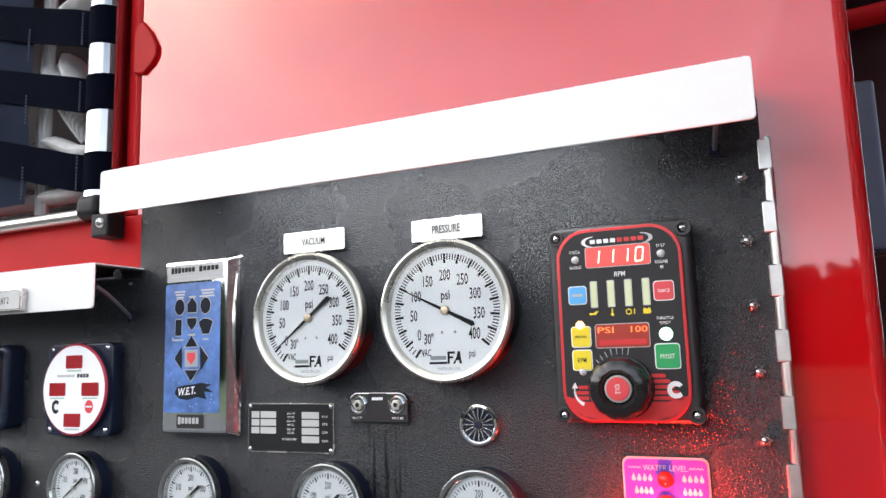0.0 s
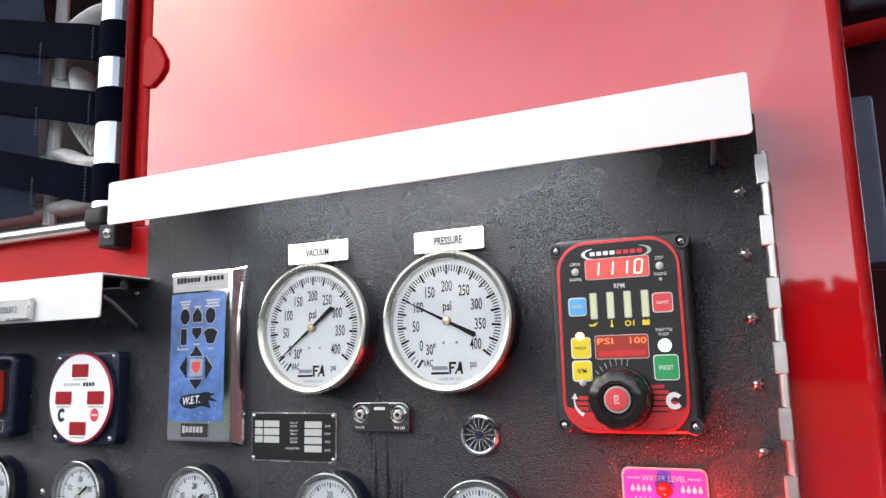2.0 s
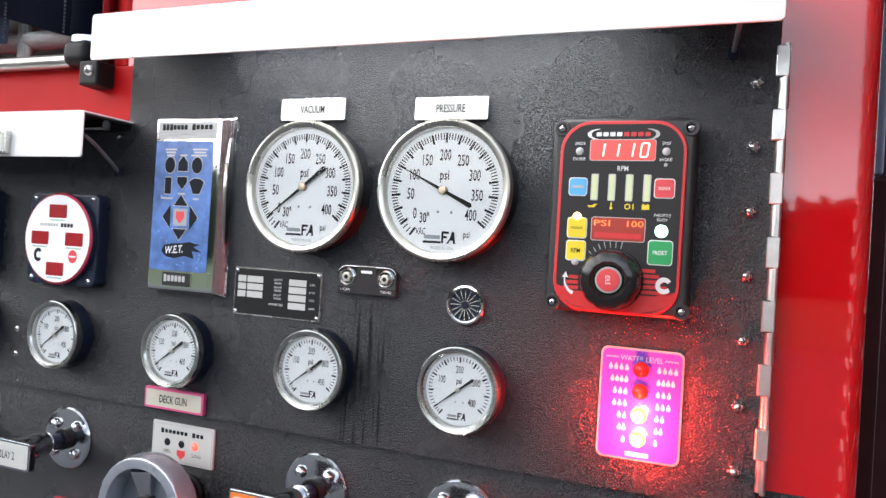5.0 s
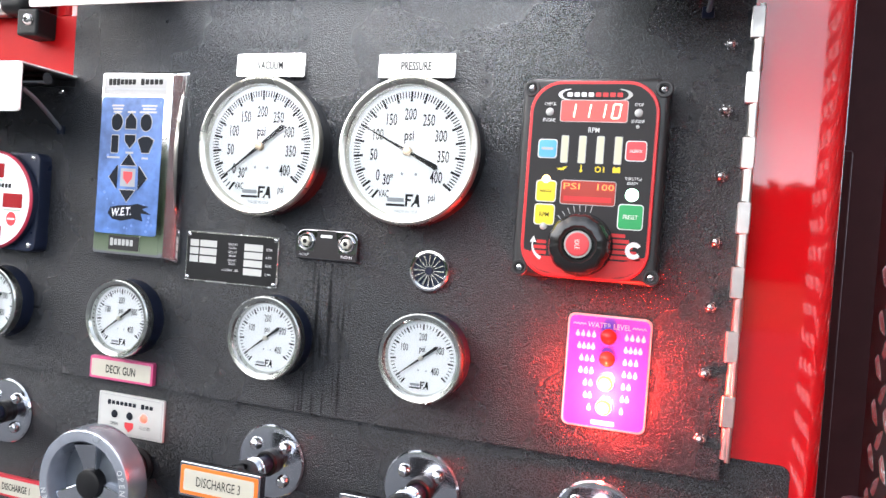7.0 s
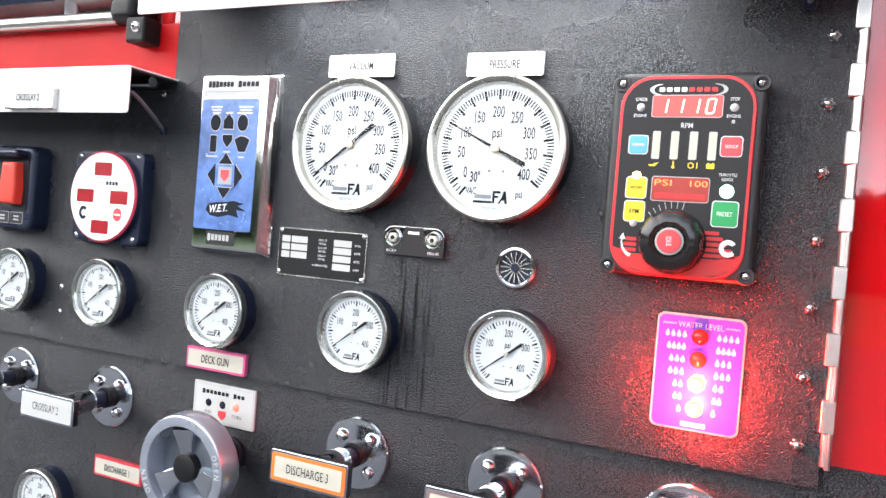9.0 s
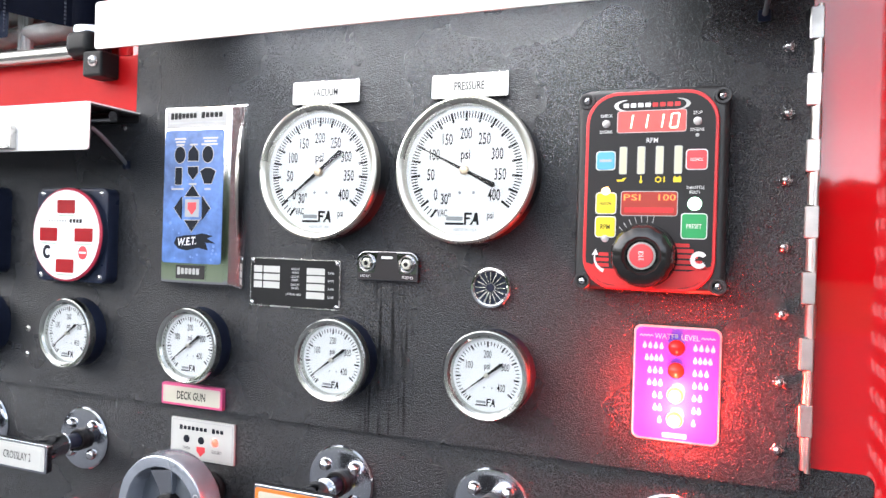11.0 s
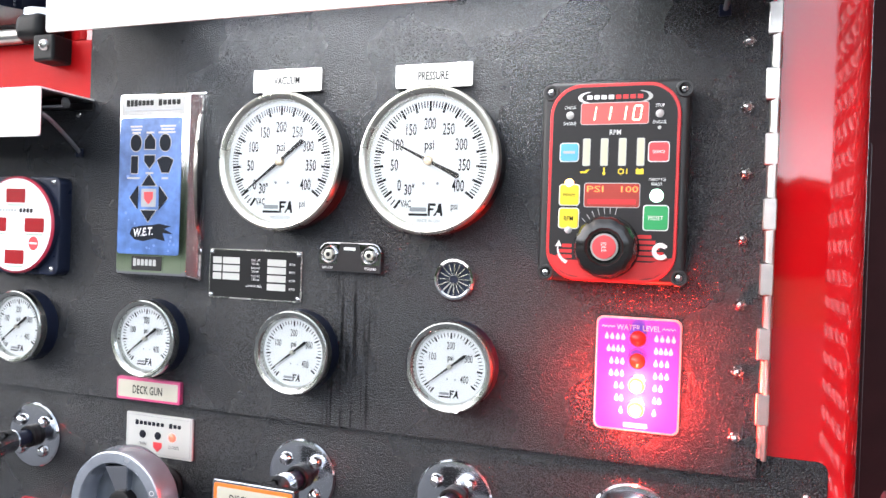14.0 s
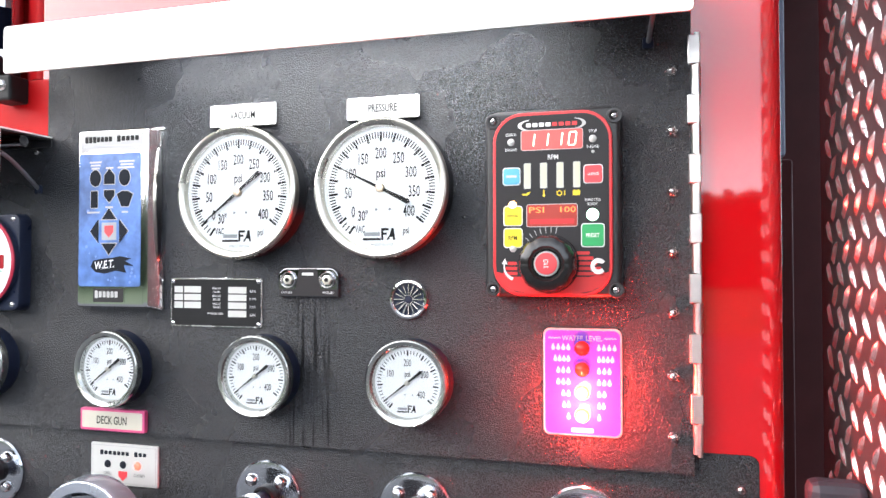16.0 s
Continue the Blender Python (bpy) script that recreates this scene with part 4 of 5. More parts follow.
# ---------------------------------------------------------------- water level gauge
def water_gauge():
    X, Z = 0.2265, 1.381
    t = thing("water_level_gauge", X, 0, Z, "purple tank water level gauge with lit red lamps", "level gauge")
    part("back_plate", plate(rpts(0, 0, 0.0858, 0.1183, 0.0075, 6), 0.0, -0.0012, 0.0004, 1), LED_OFF, t)
    face = part("face", plate(rpts(0, 0, 0.0815, 0.114, 0.0065, 6), -0.0010, -0.0016), PURPLE, t, "purple printed face")
    lens = part("clear_cover", plate(rpts(0, 0, 0.0820, 0.1145, 0.0065, 6), -0.0030, -0.0042, 0.0006, 2), ACRYLIC, t, "clear acrylic cover")
    lens.visible_shadow = False
    Y = -0.0019
    lettering("WATER LEVEL", 0.0, 0.0485, 0.0056, Y, WHITE_INK, face, 0.72, 0.006, width=0.044)
    for sx in (-1, 1):
        pts = [(sx * (0.0235 + 0.0017 * k), 0.0485 + 0.0008 * (1 if k % 2 else -1)) for k in range(9)]
        part("wave_line", flat([(x, z + 0.0006) for x, z in pts] + [(x, z - 0.0006) for x, z in pts[::-1]], Y), WHITE_INK, face, smooth=False)
    drop = [(0.0022 * math.cos(radians(a)), -0.0012 + 0.0024 * math.sin(radians(a))) for a in range(150, 391, 20)] + [(0.0006, 0.0032), (0.0, 0.0042), (-0.0006, 0.0032)]
    first = part("droplet", flat(drop, Y), WHITE_INK, face, smooth=False)
    first.matrix_basis = pose(-0.0150, 0, 0.0385)
    for row, n in enumerate((4, 4, 3, 3, 2, 2, 1)):
        for k in range(n):
            for sx in (-1, 1):
                if row == 0 and k == 0 and sx == -1:
                    continue
                pitch = 0.0056 if n % 2 or row in (0, 2, 4) else 0.0048
                d = new("droplet", first.data)
                d.parent = face
                d.matrix_basis = pose(sx * (0.0150 + 0.0032 * (sx > 0) + pitch * k), 0, 0.0385 - 0.0127 * row)
    for k, z in enumerate((0.0375, 0.0142, -0.0110, -0.0360)):
        part("lamp_collar", lathe([(0.0098, Y), (0.0094, Y - 0.0016), (0.0084, Y - 0.0016), (0.0080, Y)], 24, 0, z), PURPLE, t)
        glow = (LED_RED_OFF, LED_RED_DIM, LED_RED_ON, LED_RED_ON)[k]
        part("lamp", dome(0, z, 0.0084, Y, 0.0075, 20), glow, t, "lit amber lamp" if k > 1 else "dim red lamp")
        if k > 1:
            part("lamp_core", dome(0, z, 0.0056, Y - 0.0062, 0.0018, 16), LED_CORE, t, "white-hot lamp core")
            # point light added ahead of the lamp to imitate its red bloom
            lamp = new("lamp_bloom_light", bpy.data.lights.new("lamp_bloom_light", "POINT"))
            lamp.data.energy, lamp.data.color, lamp.data.shadow_soft_size = 1.5, (1.0, 0.025, 0.014), 0.008
            lamp.matrix_basis = pose(X, -0.0280, Z + z)
    bar(0.0, -0.0525, 0.0240, 0.0048, Y, WHITE_INK, face, "mark_bar")


water_gauge()


# ---------------------------------------------------------------- buzzer, test ports, data plate
def buzzer():
    t = thing("alarm_buzzer", 0.0250, 0, 1.4700, "round chrome rimmed alarm buzzer with radial grille", "buzzer")
    part("rim", lathe([(0.0238, 0.001), (0.0238, -0.0030), (0.0225, -0.0050), (0.0205, -0.0052), (0.0188, -0.0040), (0.0180, -0.0010)], 48), CHROME, t)
    part("back", lathe([(0, -0.0012), (0.0182, -0.0012), (0.0182, 0.0), (0, 0.0)], 32), CASE_BLACK, t)
    for k in range(16):
        a = 2 * math.pi * k / 16
        d, q = Vector((math.cos(a), math.sin(a))), Vector((-math.sin(a), math.cos(a)))
        c = [d * 0.0175 + q * 0.0008, d * 0.005 + q * 0.0004, d * 0.005 - q * 0.0004, d * 0.0175 - q * 0.0008]
        part("grille_fin", plate([(v.x, v.y) for v in c], -0.001, -0.0035), STEEL, t, smooth=False)
    part("grille_hub", lathe([(0, -0.0038), (0.0045, -0.0036), (0.0050, -0.0012)], 20), CASE_BLACK, t)


buzzer()


def test_ports():
    t = thing("test_port_block", -0.1035, 0, 1.4895, "chrome and black vacuum and pressure test port block", "test ports")
    w, h = 0.081, 0.0355
    pts = [(-w / 2, -h / 2), (w / 2, -h / 2), (w / 2, h / 2 - 0.012)] + [(w / 2 - 0.012 + 0.012 * math.cos(radians(a)), h / 2 - 0.012 + 0.012 * math.sin(radians(a))) for a in range(15, 91, 15)] \
        + [(-w / 2 + 0.012 - 0.012 * math.sin(radians(a)), h / 2 - 0.012 + 0.012 * math.cos(radians(a))) for a in range(0, 91, 15)]
    part("plate", plate(pts, 0.0, -0.0070, 0.002, 2), DARK_CHROME, t)
    face = part("black_face", plate([(-0.0385, -0.0162), (0.0385, -0.0162), (0.0385, -0.0085), (0.0165, -0.0085), (0.0120, 0.0165), (-0.0120, 0.0165), (-0.0165, -0.0085), (-0.0385, -0.0085)], -0.0068, -0.0074), FACE_BLACK, t, smooth=False)
    for x in (-0.0262, 0.0262):
        part("port_ring", lathe([(0.0108, -0.0065), (0.0106, -0.0092), (0.0095, -0.0100), (0.0086, -0.0092), (0.0082, -0.0060), (0, -0.0060)], 28, x, 0.0030), CHROME, t)
        plug = part("plug", plate(cpts(x + 0.0006, 0.0030, 0.0064, 6), -0.006, -0.0120, 0.001, 2), BEZEL_STEEL, t, "hexagonal steel plug")
        part("plug_socket", lathe([(0.0030, -0.0121), (0, -0.0121)], 6, x + 0.0006, 0.0030), INK, plug, smooth=False)
    lettering("VACUUM", -0.0285, -0.0125, 0.0030, -0.0077, WHITE_INK, face, 0.8)
    lettering("PRESSURE", 0.0275, -0.0125, 0.0030, -0.0077, WHITE_INK, face, 0.8)
    bar(0.0, 0.0100, 0.0150, 0.0034, -0.0077, WHITE_INK, face, "mark_bar")


test_ports()


def data_plate():
    W, H = 0.1335, 0.0625
    t = thing("pump_rating_plate", -0.2360, 0, 1.4628, "black pump rating plate with white cells and screws", "data plate")
    part("rim", plate(rpts(0, 0, W, H, 0.002, 3), 0.0, -0.0016, 0.0005), STEEL, t)
    f = part("face", plate(rpts(0, 0, W - 0.0035, H - 0.0035, 0.0015, 2), -0.0015, -0.0019), INK, t)
    Y = -0.0021

    def fx(a):
        return (a - 0.5) * W

    def fz(b):
        return (0.5 - b) * H

    for a0, a1, rows in ((0.045, 0.140, (0.235, 0.395, 0.555)), (0.155, 0.340, (0.235, 0.395, 0.555)), (0.640, 0.835, (0.245, 0.400, 0.560, 0.725))):
        for b in rows:
            bar(fx((a0 + a1) / 2), fz(b), (a1 - a0) * W, 0.0082, Y, LABEL_WHITE, f, "cell", 0.0003)
    for b, s in ((0.245, "150 LBS."), (0.400, "200 LBS."), (0.560, "250 LBS.")):
        lettering("GALS. AT", fx(0.515), fz(b - 0.035), 0.0026, Y, WHITE_INK, f, 0.85)
        lettering(s, fx(0.515), fz(b + 0.035), 0.0026, Y, WHITE_INK, f, 0.85)
    lettering("GOVERNED SPEED", fx(0.500), fz(0.725), 0.0026, Y, WHITE_INK, f, 0.75)
    for b in (0.265, 0.420, 0.580, 0.745):
        lettering("R.P.M.", fx(0.905), fz(b), 0.0030, Y, WHITE_INK, f, 0.8)
    for x, z in ((-0.0625, 0.027), (0.0625, 0.027), (-0.0625, -0.027), (0.0625, -0.027)):
        screw(t, x, -0.0018, z, 0.0032, CHROME)


data_plate()


# ---------------------------------------------------------------- deck gun remote
def remote():
    X, Z = -0.3755, 1.5725
    W, H = 0.126, 0.243
    t = thing("deck_gun_remote", X, 0, Z, "chrome framed deck gun remote with blue keypad", "remote control")
    bm = bmesh.new()
    loops = [(rpts(0, 0, W, H, 0.004, 3), 0.0), (rpts(0, 0, W, H, 0.004, 3), -0.005), (rpts(-0.001, 0, W - 0.006, H - 0.006, 0.004, 3), -0.012),
             (rpts(-0.002, 0, W - 0.016, H - 0.012, 0.004, 3), -0.0215), (rpts(-0.0025, 0, W - 0.022, H - 0.020, 0.003, 3), -0.0235)]
    rings = [[bm.verts.new((x, y, z)) for x, z in p] for p, y in loops]
    for a, b in zip(rings, rings[1:]):
        for i in range(len(a)):
            j = (i + 1) % len(a)
            bm.faces.new((a[i], a[j], b[j], b[i]))
    bm.faces.new(rings[-1])
    bm.faces.new(rings[0][::-1])
    part("frame", bm, CHROME, t, "chrome plated frame")
    part("name_band", plate(rpts(-0.0025, 0.0990, 0.0985, 0.0230, 0.001, 2), -0.0233, -0.0240), SATIN_BAND, t)
    for k, w in enumerate((0.0090, 0.0040, 0.0075, 0.0060, 0.0070, 0.0050, 0.0055)):
        bar(-0.0440 + 0.0062 * k + 0.002, 0.1035, 0.0052, 0.0066 + 0.0018 * (k in (0, 1, 2)), -0.0243, INK, t, "mark_bar")
    for k in range(5):
        bar(0.0085 + 0.0070 * k, 0.1035, 0.0056, 0.0064 + 0.0018 * (k == 0), -0.0243, INK, t, "mark_bar")
    bar(-0.002, 0.0945, 0.090, 0.0022, -0.0243, GREY_INK, t)
    f = part("keypad", plate(rpts(-0.0055, -0.0025, 0.0965, 0.1745, 0.004, 4), -0.0230, -0.0241, 0.0003), BLUE_FACE, t, "blue water-drop printed keypad")
    Y = -0.0244
    ox, oz = 0.3755, -1.5725

    def key(outline, name="key"):
        part("key_rim", flat(inset(outline, -0.0010), Y), LED_OFF, f, smooth=False)
        part(name, plate(outline, Y, Y - 0.0010, 0.0005), BTN_DARK, f)

    for x in (-0.403, -0.3575):
        key(cpts(x + ox, 1.6250 + oz, 0.0085, 20, 0.0108))
    key([(-0.389 + ox, 1.6170 + oz), (-0.373 + ox, 1.6170 + oz), (-0.373 + ox, 1.6285 + oz), (-0.381 + ox, 1.6370 + oz), (-0.389 + ox, 1.6285 + oz)])
    key([(-0.389 + ox, 1.6090 + oz), (-0.389 + ox, 1.6015 + oz), (-0.381 + ox, 1.5925 + oz), (-0.373 + ox, 1.6015 + oz), (-0.373 + ox, 1.6090 + oz)])
    key(rpts(-0.4045 + ox, 1.5970 + oz, 0.0105, 0.0220, 0.001, 2))
    key([(-0.369 + ox, 1.6030 + oz), (-0.3605 + ox, 1.6075 + oz), (-0.352 + ox, 1.6070 + oz), (-0.3445 + ox, 1.6030 + oz), (-0.3510 + ox, 1.5870 + oz), (-0.3615 + ox, 1.5870 + oz)])
    c = (-0.381 + ox, 1.5550 + oz)
    key([(c[0] - 0.0115, c[1] + 0.0155), (c[0] + 0.0115, c[1] + 0.0155), (c[0], c[1] + 0.0300)])
    key([(c[0] - 0.0115, c[1] - 0.0160), (c[0], c[1] - 0.0305), (c[0] + 0.0115, c[1] - 0.0160)])
    key([(c[0] - 0.0165, c[1] - 0.0150), (c[0] - 0.0165, c[1] + 0.0150), (c[0] - 0.0295, c[1])])
    key([(c[0] + 0.0165, c[1] - 0.0150), (c[0] + 0.0295, c[1]), (c[0] + 0.0165, c[1] + 0.0150)])
    part("centre_field", flat(rpts(c[0], c[1], 0.0230, 0.0230, 0.001, 2), Y), GREY_INK, f, smooth=False)
    part("centre_badge", flat([(c[0], c[1] - 0.0085), (c[0] + 0.0070, c[1] - 0.001), (c[0] + 0.0070, c[1] + 0.0075), (c[0] - 0.0070, c[1] + 0.0075), (c[0] - 0.0070, c[1] - 0.001)], Y - 0.0003), BTN_RED, f, smooth=False)
    for x, z, w in ((-0.0275, 0.0735, 0.019), (-0.0275, 0.0695, 0.016), (-0.0055, 0.0655, 0.012), (0.0215, 0.0735, 0.024), (0.0215, 0.0695, 0.020), (-0.0275, 0.0655, 0.013), (0.0200, 0.0655, 0.026),
                    (-0.0300, 0.0075, 0.020), (-0.0055, 0.0140, 0.012), (0.0190, 0.0075, 0.010)):
        bar(x, z, w, 0.0024, Y, LED_OFF, f)
    splash = [(-0.034, -0.064), (-0.030, -0.056), (-0.018, -0.0535), (0.002, -0.052), (0.012, -0.050), (0.030, -0.053), (0.020, -0.0565), (0.034, -0.063), (0.018, -0.062), (0.022, -0.072), (0.006, -0.069), (-0.012, -0.073), (-0.026, -0.071)]
    part("splash_print", flat(splash, Y), BTN_DARK, f, smooth=False)
    lettering("W.E.T.", -0.0120, -0.0610, 0.0098, Y - 0.0003, WHITE_INK, f, 0.8, 0.02, turn=6, slant=0.25)
    rng = random.Random(9)
    for k in range(26):
        x, z, r = rng.uniform(-0.050, 0.039), rng.uniform(-0.085, 0.078), rng.uniform(0.0010, 0.0026)
        part("printed_drop", flat(cpts(x, z, r, 10), Y + 0.00012), DROP_BLUE, f, smooth=False)
    part("low_band", plate(rpts(-0.0025, -0.1010, 0.0985, 0.0230, 0.001, 2), -0.0233, -0.0238), CHROME, t)
    part("badge_rim", plate(rpts(-0.0055, -0.1010, 0.0500, 0.0210, 0.001, 2), -0.0236, -0.0244), CHROME, t)
    part("badge", plate(rpts(-0.0055, -0.1010, 0.0470, 0.0180, 0.001, 2), -0.0243, -0.0247), FACE_BLACK, t, "black name badge")
    for k in range(6):
        bar(-0.0240 + 0.0062 * k, -0.1000, 0.0046, 0.0080 + 0.002 * (k == 0), -0.0250, LED_OFF, t, "mark_bar")


DROP_BLUE = mat("printed_drop_blue", (0.16, 0.27, 0.62), rough=0.3, vary=0.2)
remote()


# ---------------------------------------------------------------- generator display and rocker switch
def generator_display():
    t = thing("generator_display", -0.5975, 0, 1.5155, "round white generator display on a black box", "display")
    part("box", plate(rpts(-0.003, -0.0005, 0.137, 0.134, 0.012, 5), 0.0, -0.020, 0.004, 2), CASE_BLACK, t)
    part("drum", lathe([(0.0655, -0.018), (0.0665, -0.028), (0, -0.028)], 64), CASE_BLACK, t)
    part("red_rim", lathe([(0, -0.0305), (0.0640, -0.0305), (0.0662, -0.0290), (0.0665, -0.0275)], 64), CRIMSON, t, "red rim")
    f = part("face", lathe([(0, -0.0309), (0.0632, -0.0309), (0.0632, -0.030)], 64), DIAL, t, "white round face")
    Y = -0.0312
    for x, z in ((0.0, 0.0395), (-0.0330, 0.0000), (0.0345, 0.0000), (0.0, -0.0440)):
        part("window", plate(rpts(x, z, 0.0340, 0.0190, 0.0015, 2), Y, Y - 0.0004), RED_WINDOW, f, "dark red display window")
        bar(x, z - 0.0128, 0.0300, 0.0022, Y, SOFT_GREEN, f)
    for k in range(7):
        bar(-0.0320 + 0.0052 * k, 0.0195, 0.0036, 0.0040, Y, LED_OFF, f, "mark_bar")
    for k in range(4):
        bar(0.0095 + 0.0062 * k, 0.0195, 0.0048, 0.0056, Y, INK, f, "mark_bar")
    ring = [(-0.035 + 0.0085 * math.cos(radians(a)), -0.0250 + 0.0100 * math.sin(radians(a))) for a in range(40, 321, 20)]
    ring2 = [(-0.0345 + 0.0042 * math.cos(radians(a)), -0.0250 + 0.0048 * math.sin(radians(a))) for a in range(320, 39, -20)]
    part("maker_mark", flat(ring + ring2, Y), BTN_DARK, f, smooth=False)
    part("red_badge", flat(cpts(0.0335, -0.0245, 0.0085, 20, 0.0095), Y), BTN_RED, f, smooth=False)
    bar(0.0335, -0.0245, 0.0130, 0.0024, Y - 0.0003, WHITE_INK, f)
    for x, z in ((0.0545, 0.0590), (0.0540, -0.0585), (-0.0590, -0.0585), (-0.059, 0.0585)):
        screw(t, x, -0.0200, z, 0.0042, CHROME)
    screw(t, 0.0610, -0.0195, -0.004, 0.0020, CHROME)


CRIMSON = mat("crimson_rim", (0.42, 0.02, 0.05), rough=0.35)
SOFT_GREEN = mat("soft_green_print", (0.42, 0.55, 0.45), rough=0.5)
generator_display()


def rocker():
    t = thing("rocker_switch_box", -0.8110, 0, 1.5200, "black switch box with a red rocker switch", "switch")
    part("box", plate(rpts(0, 0, 0.128, 0.130, 0.014, 5), 0.0, -0.030, 0.008, 3), CASE_BLACK, t)
    part("recess", plate(rpts(0.0170, 0.0080, 0.074, 0.086, 0.006, 4), -0.0296, -0.0304), INK, t)
    part("shroud", box(-0.062, 0.050, -0.050, -0.028, 0.0460, 0.0570, 0.0045, 3), CASE_BLACK, t, "glossy black shroud over the rocker")
    bm = plate([(0.012, -0.026), (0.042, -0.026), (0.044, 0.0), (0.040, 0.038), (0.012, 0.038), (0.008, 0.0)], -0.029, -0.046, 0.005, 3)
    part("rocker", bm, ROCKER_RED, t, "red rocker")
    for x in (0.001, 0.033):
        part("legend_plate", plate(rpts(x, -0.047, 0.028, 0.018, 0.001, 2), -0.0296, -0.0308), LED_OFF, t)
        f = part("legend_face", plate(rpts(x, -0.047, 0.0265, 0.0165, 0.001, 2), -0.0300, -0.0311), FACE_BLACK, t)
        bar(x, -0.0445, 0.012, 0.0026, -0.0314, LED_OFF, f)
        bar(x, -0.0495, 0.012, 0.0026, -0.0314, LED_OFF, f)
    for x, z in ((0.054, 0.0545), (0.054, -0.0545)):
        screw(t, x, -0.026, z, 0.0045, CASE_BLACK)


rocker()


# ---------------------------------------------------------------- lower panel: valve indicator, pull handles, hand wheel
def valve_indicator():
    t = thing("valve_indicator", -0.3800, 0.0095, 1.2435, "white valve position indicator plate with a lit red lamp", "indicator")
    f = part("plate", plate(rpts(0, 0, 0.1065, 0.055, 0.002, 3), 0.0, -0.0030, 0.0008), LABEL_WHITE, t)
    rim = plate(rpts(0, 0, 0.1010, 0.0495, 0.001, 2), -0.003, -0.0031)
    part("border_line", rim, GREY_INK, f, smooth=False)
    part("inner_face", plate(rpts(0, 0, 0.0998, 0.0483, 0.001, 2), -0.0031, -0.0033), LABEL_WHITE, f, smooth=False)
    Y = -0.0036
    for k in range(11):
        if k != 7:
            bar(-0.0350 + 0.0068 * k, 0.0150, 0.0052, 0.0050 + 0.0016 * (k in (0, 8)), Y, BTN_DARK, f, "mark_bar")
    part("lamp", dome(-0.0255, 0.0, 0.0052, -0.0033, 0.002), BTN_DARK, f)
    part("lamp", dome(-0.0010, 0.0, 0.0052, -0.0033, 0.002), BTN_DARK, f)
    part("lamp", dome(0.0220, 0.0, 0.0056, -0.0033, 0.003), LED_SMALL_RED, f, "lit red lamp")
    part("badge", flat([(-0.0010, -0.0215), (0.0060, -0.0150), (0.0060, -0.0085), (-0.0080, -0.0085), (-0.0080, -0.0150)], Y), BTN_RED, f, smooth=False)
    lettering("OPEN", -0.0255, -0.0125, 0.0042, Y, BTN_DARK, f, 0.8)
    lettering("CLOSED", 0.0250, -0.0125, 0.0042, Y, BTN_DARK, f, 0.8)


valve_indicator()


def pull_handle(lines, rim, face, label, x, size=0.0105):
    t = thing("pull_handle", x, 0.0095, 1.2200, label, "pull handle", group="valve pull handles")
    part("flange", lathe([(0, -0.0055), (0.036, -0.0055), (0.0435, -0.0045), (0.0455, -0.0025), (0.0455, 0)], 64), FLANGE, t, "polished round flange")
    for k in range(4):
        a = radians(45 + 90 * k)
        bx, bz = 0.0285 * math.cos(a), 0.0285 * math.sin(a)
        part("bolt", lathe([(0, -0.0135), (0.0035, -0.0130), (0.0062, -0.0112), (0.0078, -0.0080), (0.0082, -0.0050)], 20, bx, bz), CHROME, t)
    part("bush", lathe([(0.0155, -0.005), (0.0155, -0.014), (0.0140, -0.016), (0.0115, -0.016)], 32), RUBBER, t, "black rubber bush")
    part("rod", lathe([(0.0105, -0.005), (0.0105, -0.075), (0, -0.075)], 28), CASE_BLACK, t, "dark steel rod")
    part("collar", lathe([(0.0105, -0.036), (0.0150, -0.038), (0.0160, -0.044), (0.0150, -0.050), (0.0168, -0.056), (0.0165, -0.084), (0.0140, -0.092), (0.0110, -0.097), (0, -0.097)], 32), CHROME, t)
    grip = part("grip_plate", plate(rpts(0.0, 0.0020, 0.1040, 0.0385, 0.0030, 3), -0.0985, -0.1080, 0.0020, 2), FLANGE, t, "steel grip plate")
    part("colour_field", plate(rpts(0.0, 0.0020, 0.0985, 0.0315, 0.0025, 3), -0.1078, -0.1084), rim, grip)
    f = part("name_face", plate(rpts(0.0, 0.0020, 0.0895, 0.0235, 0.0020, 3), -0.1083, -0.1088), face, grip)
    for s, dz in lines:
        lettering(s, 0.0, 0.0020 + dz, size, -0.1091, INK, grip, 0.62)
    return t


pull_handle([("DISCHARGE 3", 0.0)], ORANGE, LABEL_CREAM, "chrome pull handle with an orange bordered discharge label", -0.1655)
pull_handle([("2 1/2", 0.0055), ("LEFT", -0.0055)], MAUVE, LABEL_CREAM, "chrome pull handle with a mauve bordered label", 0.0305, 0.0085)
pull_handle([], STEEL, LABEL_CREAM, "chrome pull handle with a plain plate", 0.2260)
pull_handle([("CROSSLAY 2", 0.0)], LABEL_WHITE, LABEL_WHITE, "chrome pull handle with a white crosslay label", -0.5940)
pull_handle([("CROSSLAY 1", 0.0)], LABEL_WHITE, LABEL_WHITE, "chrome pull handle with a white crosslay label", -0.7975)


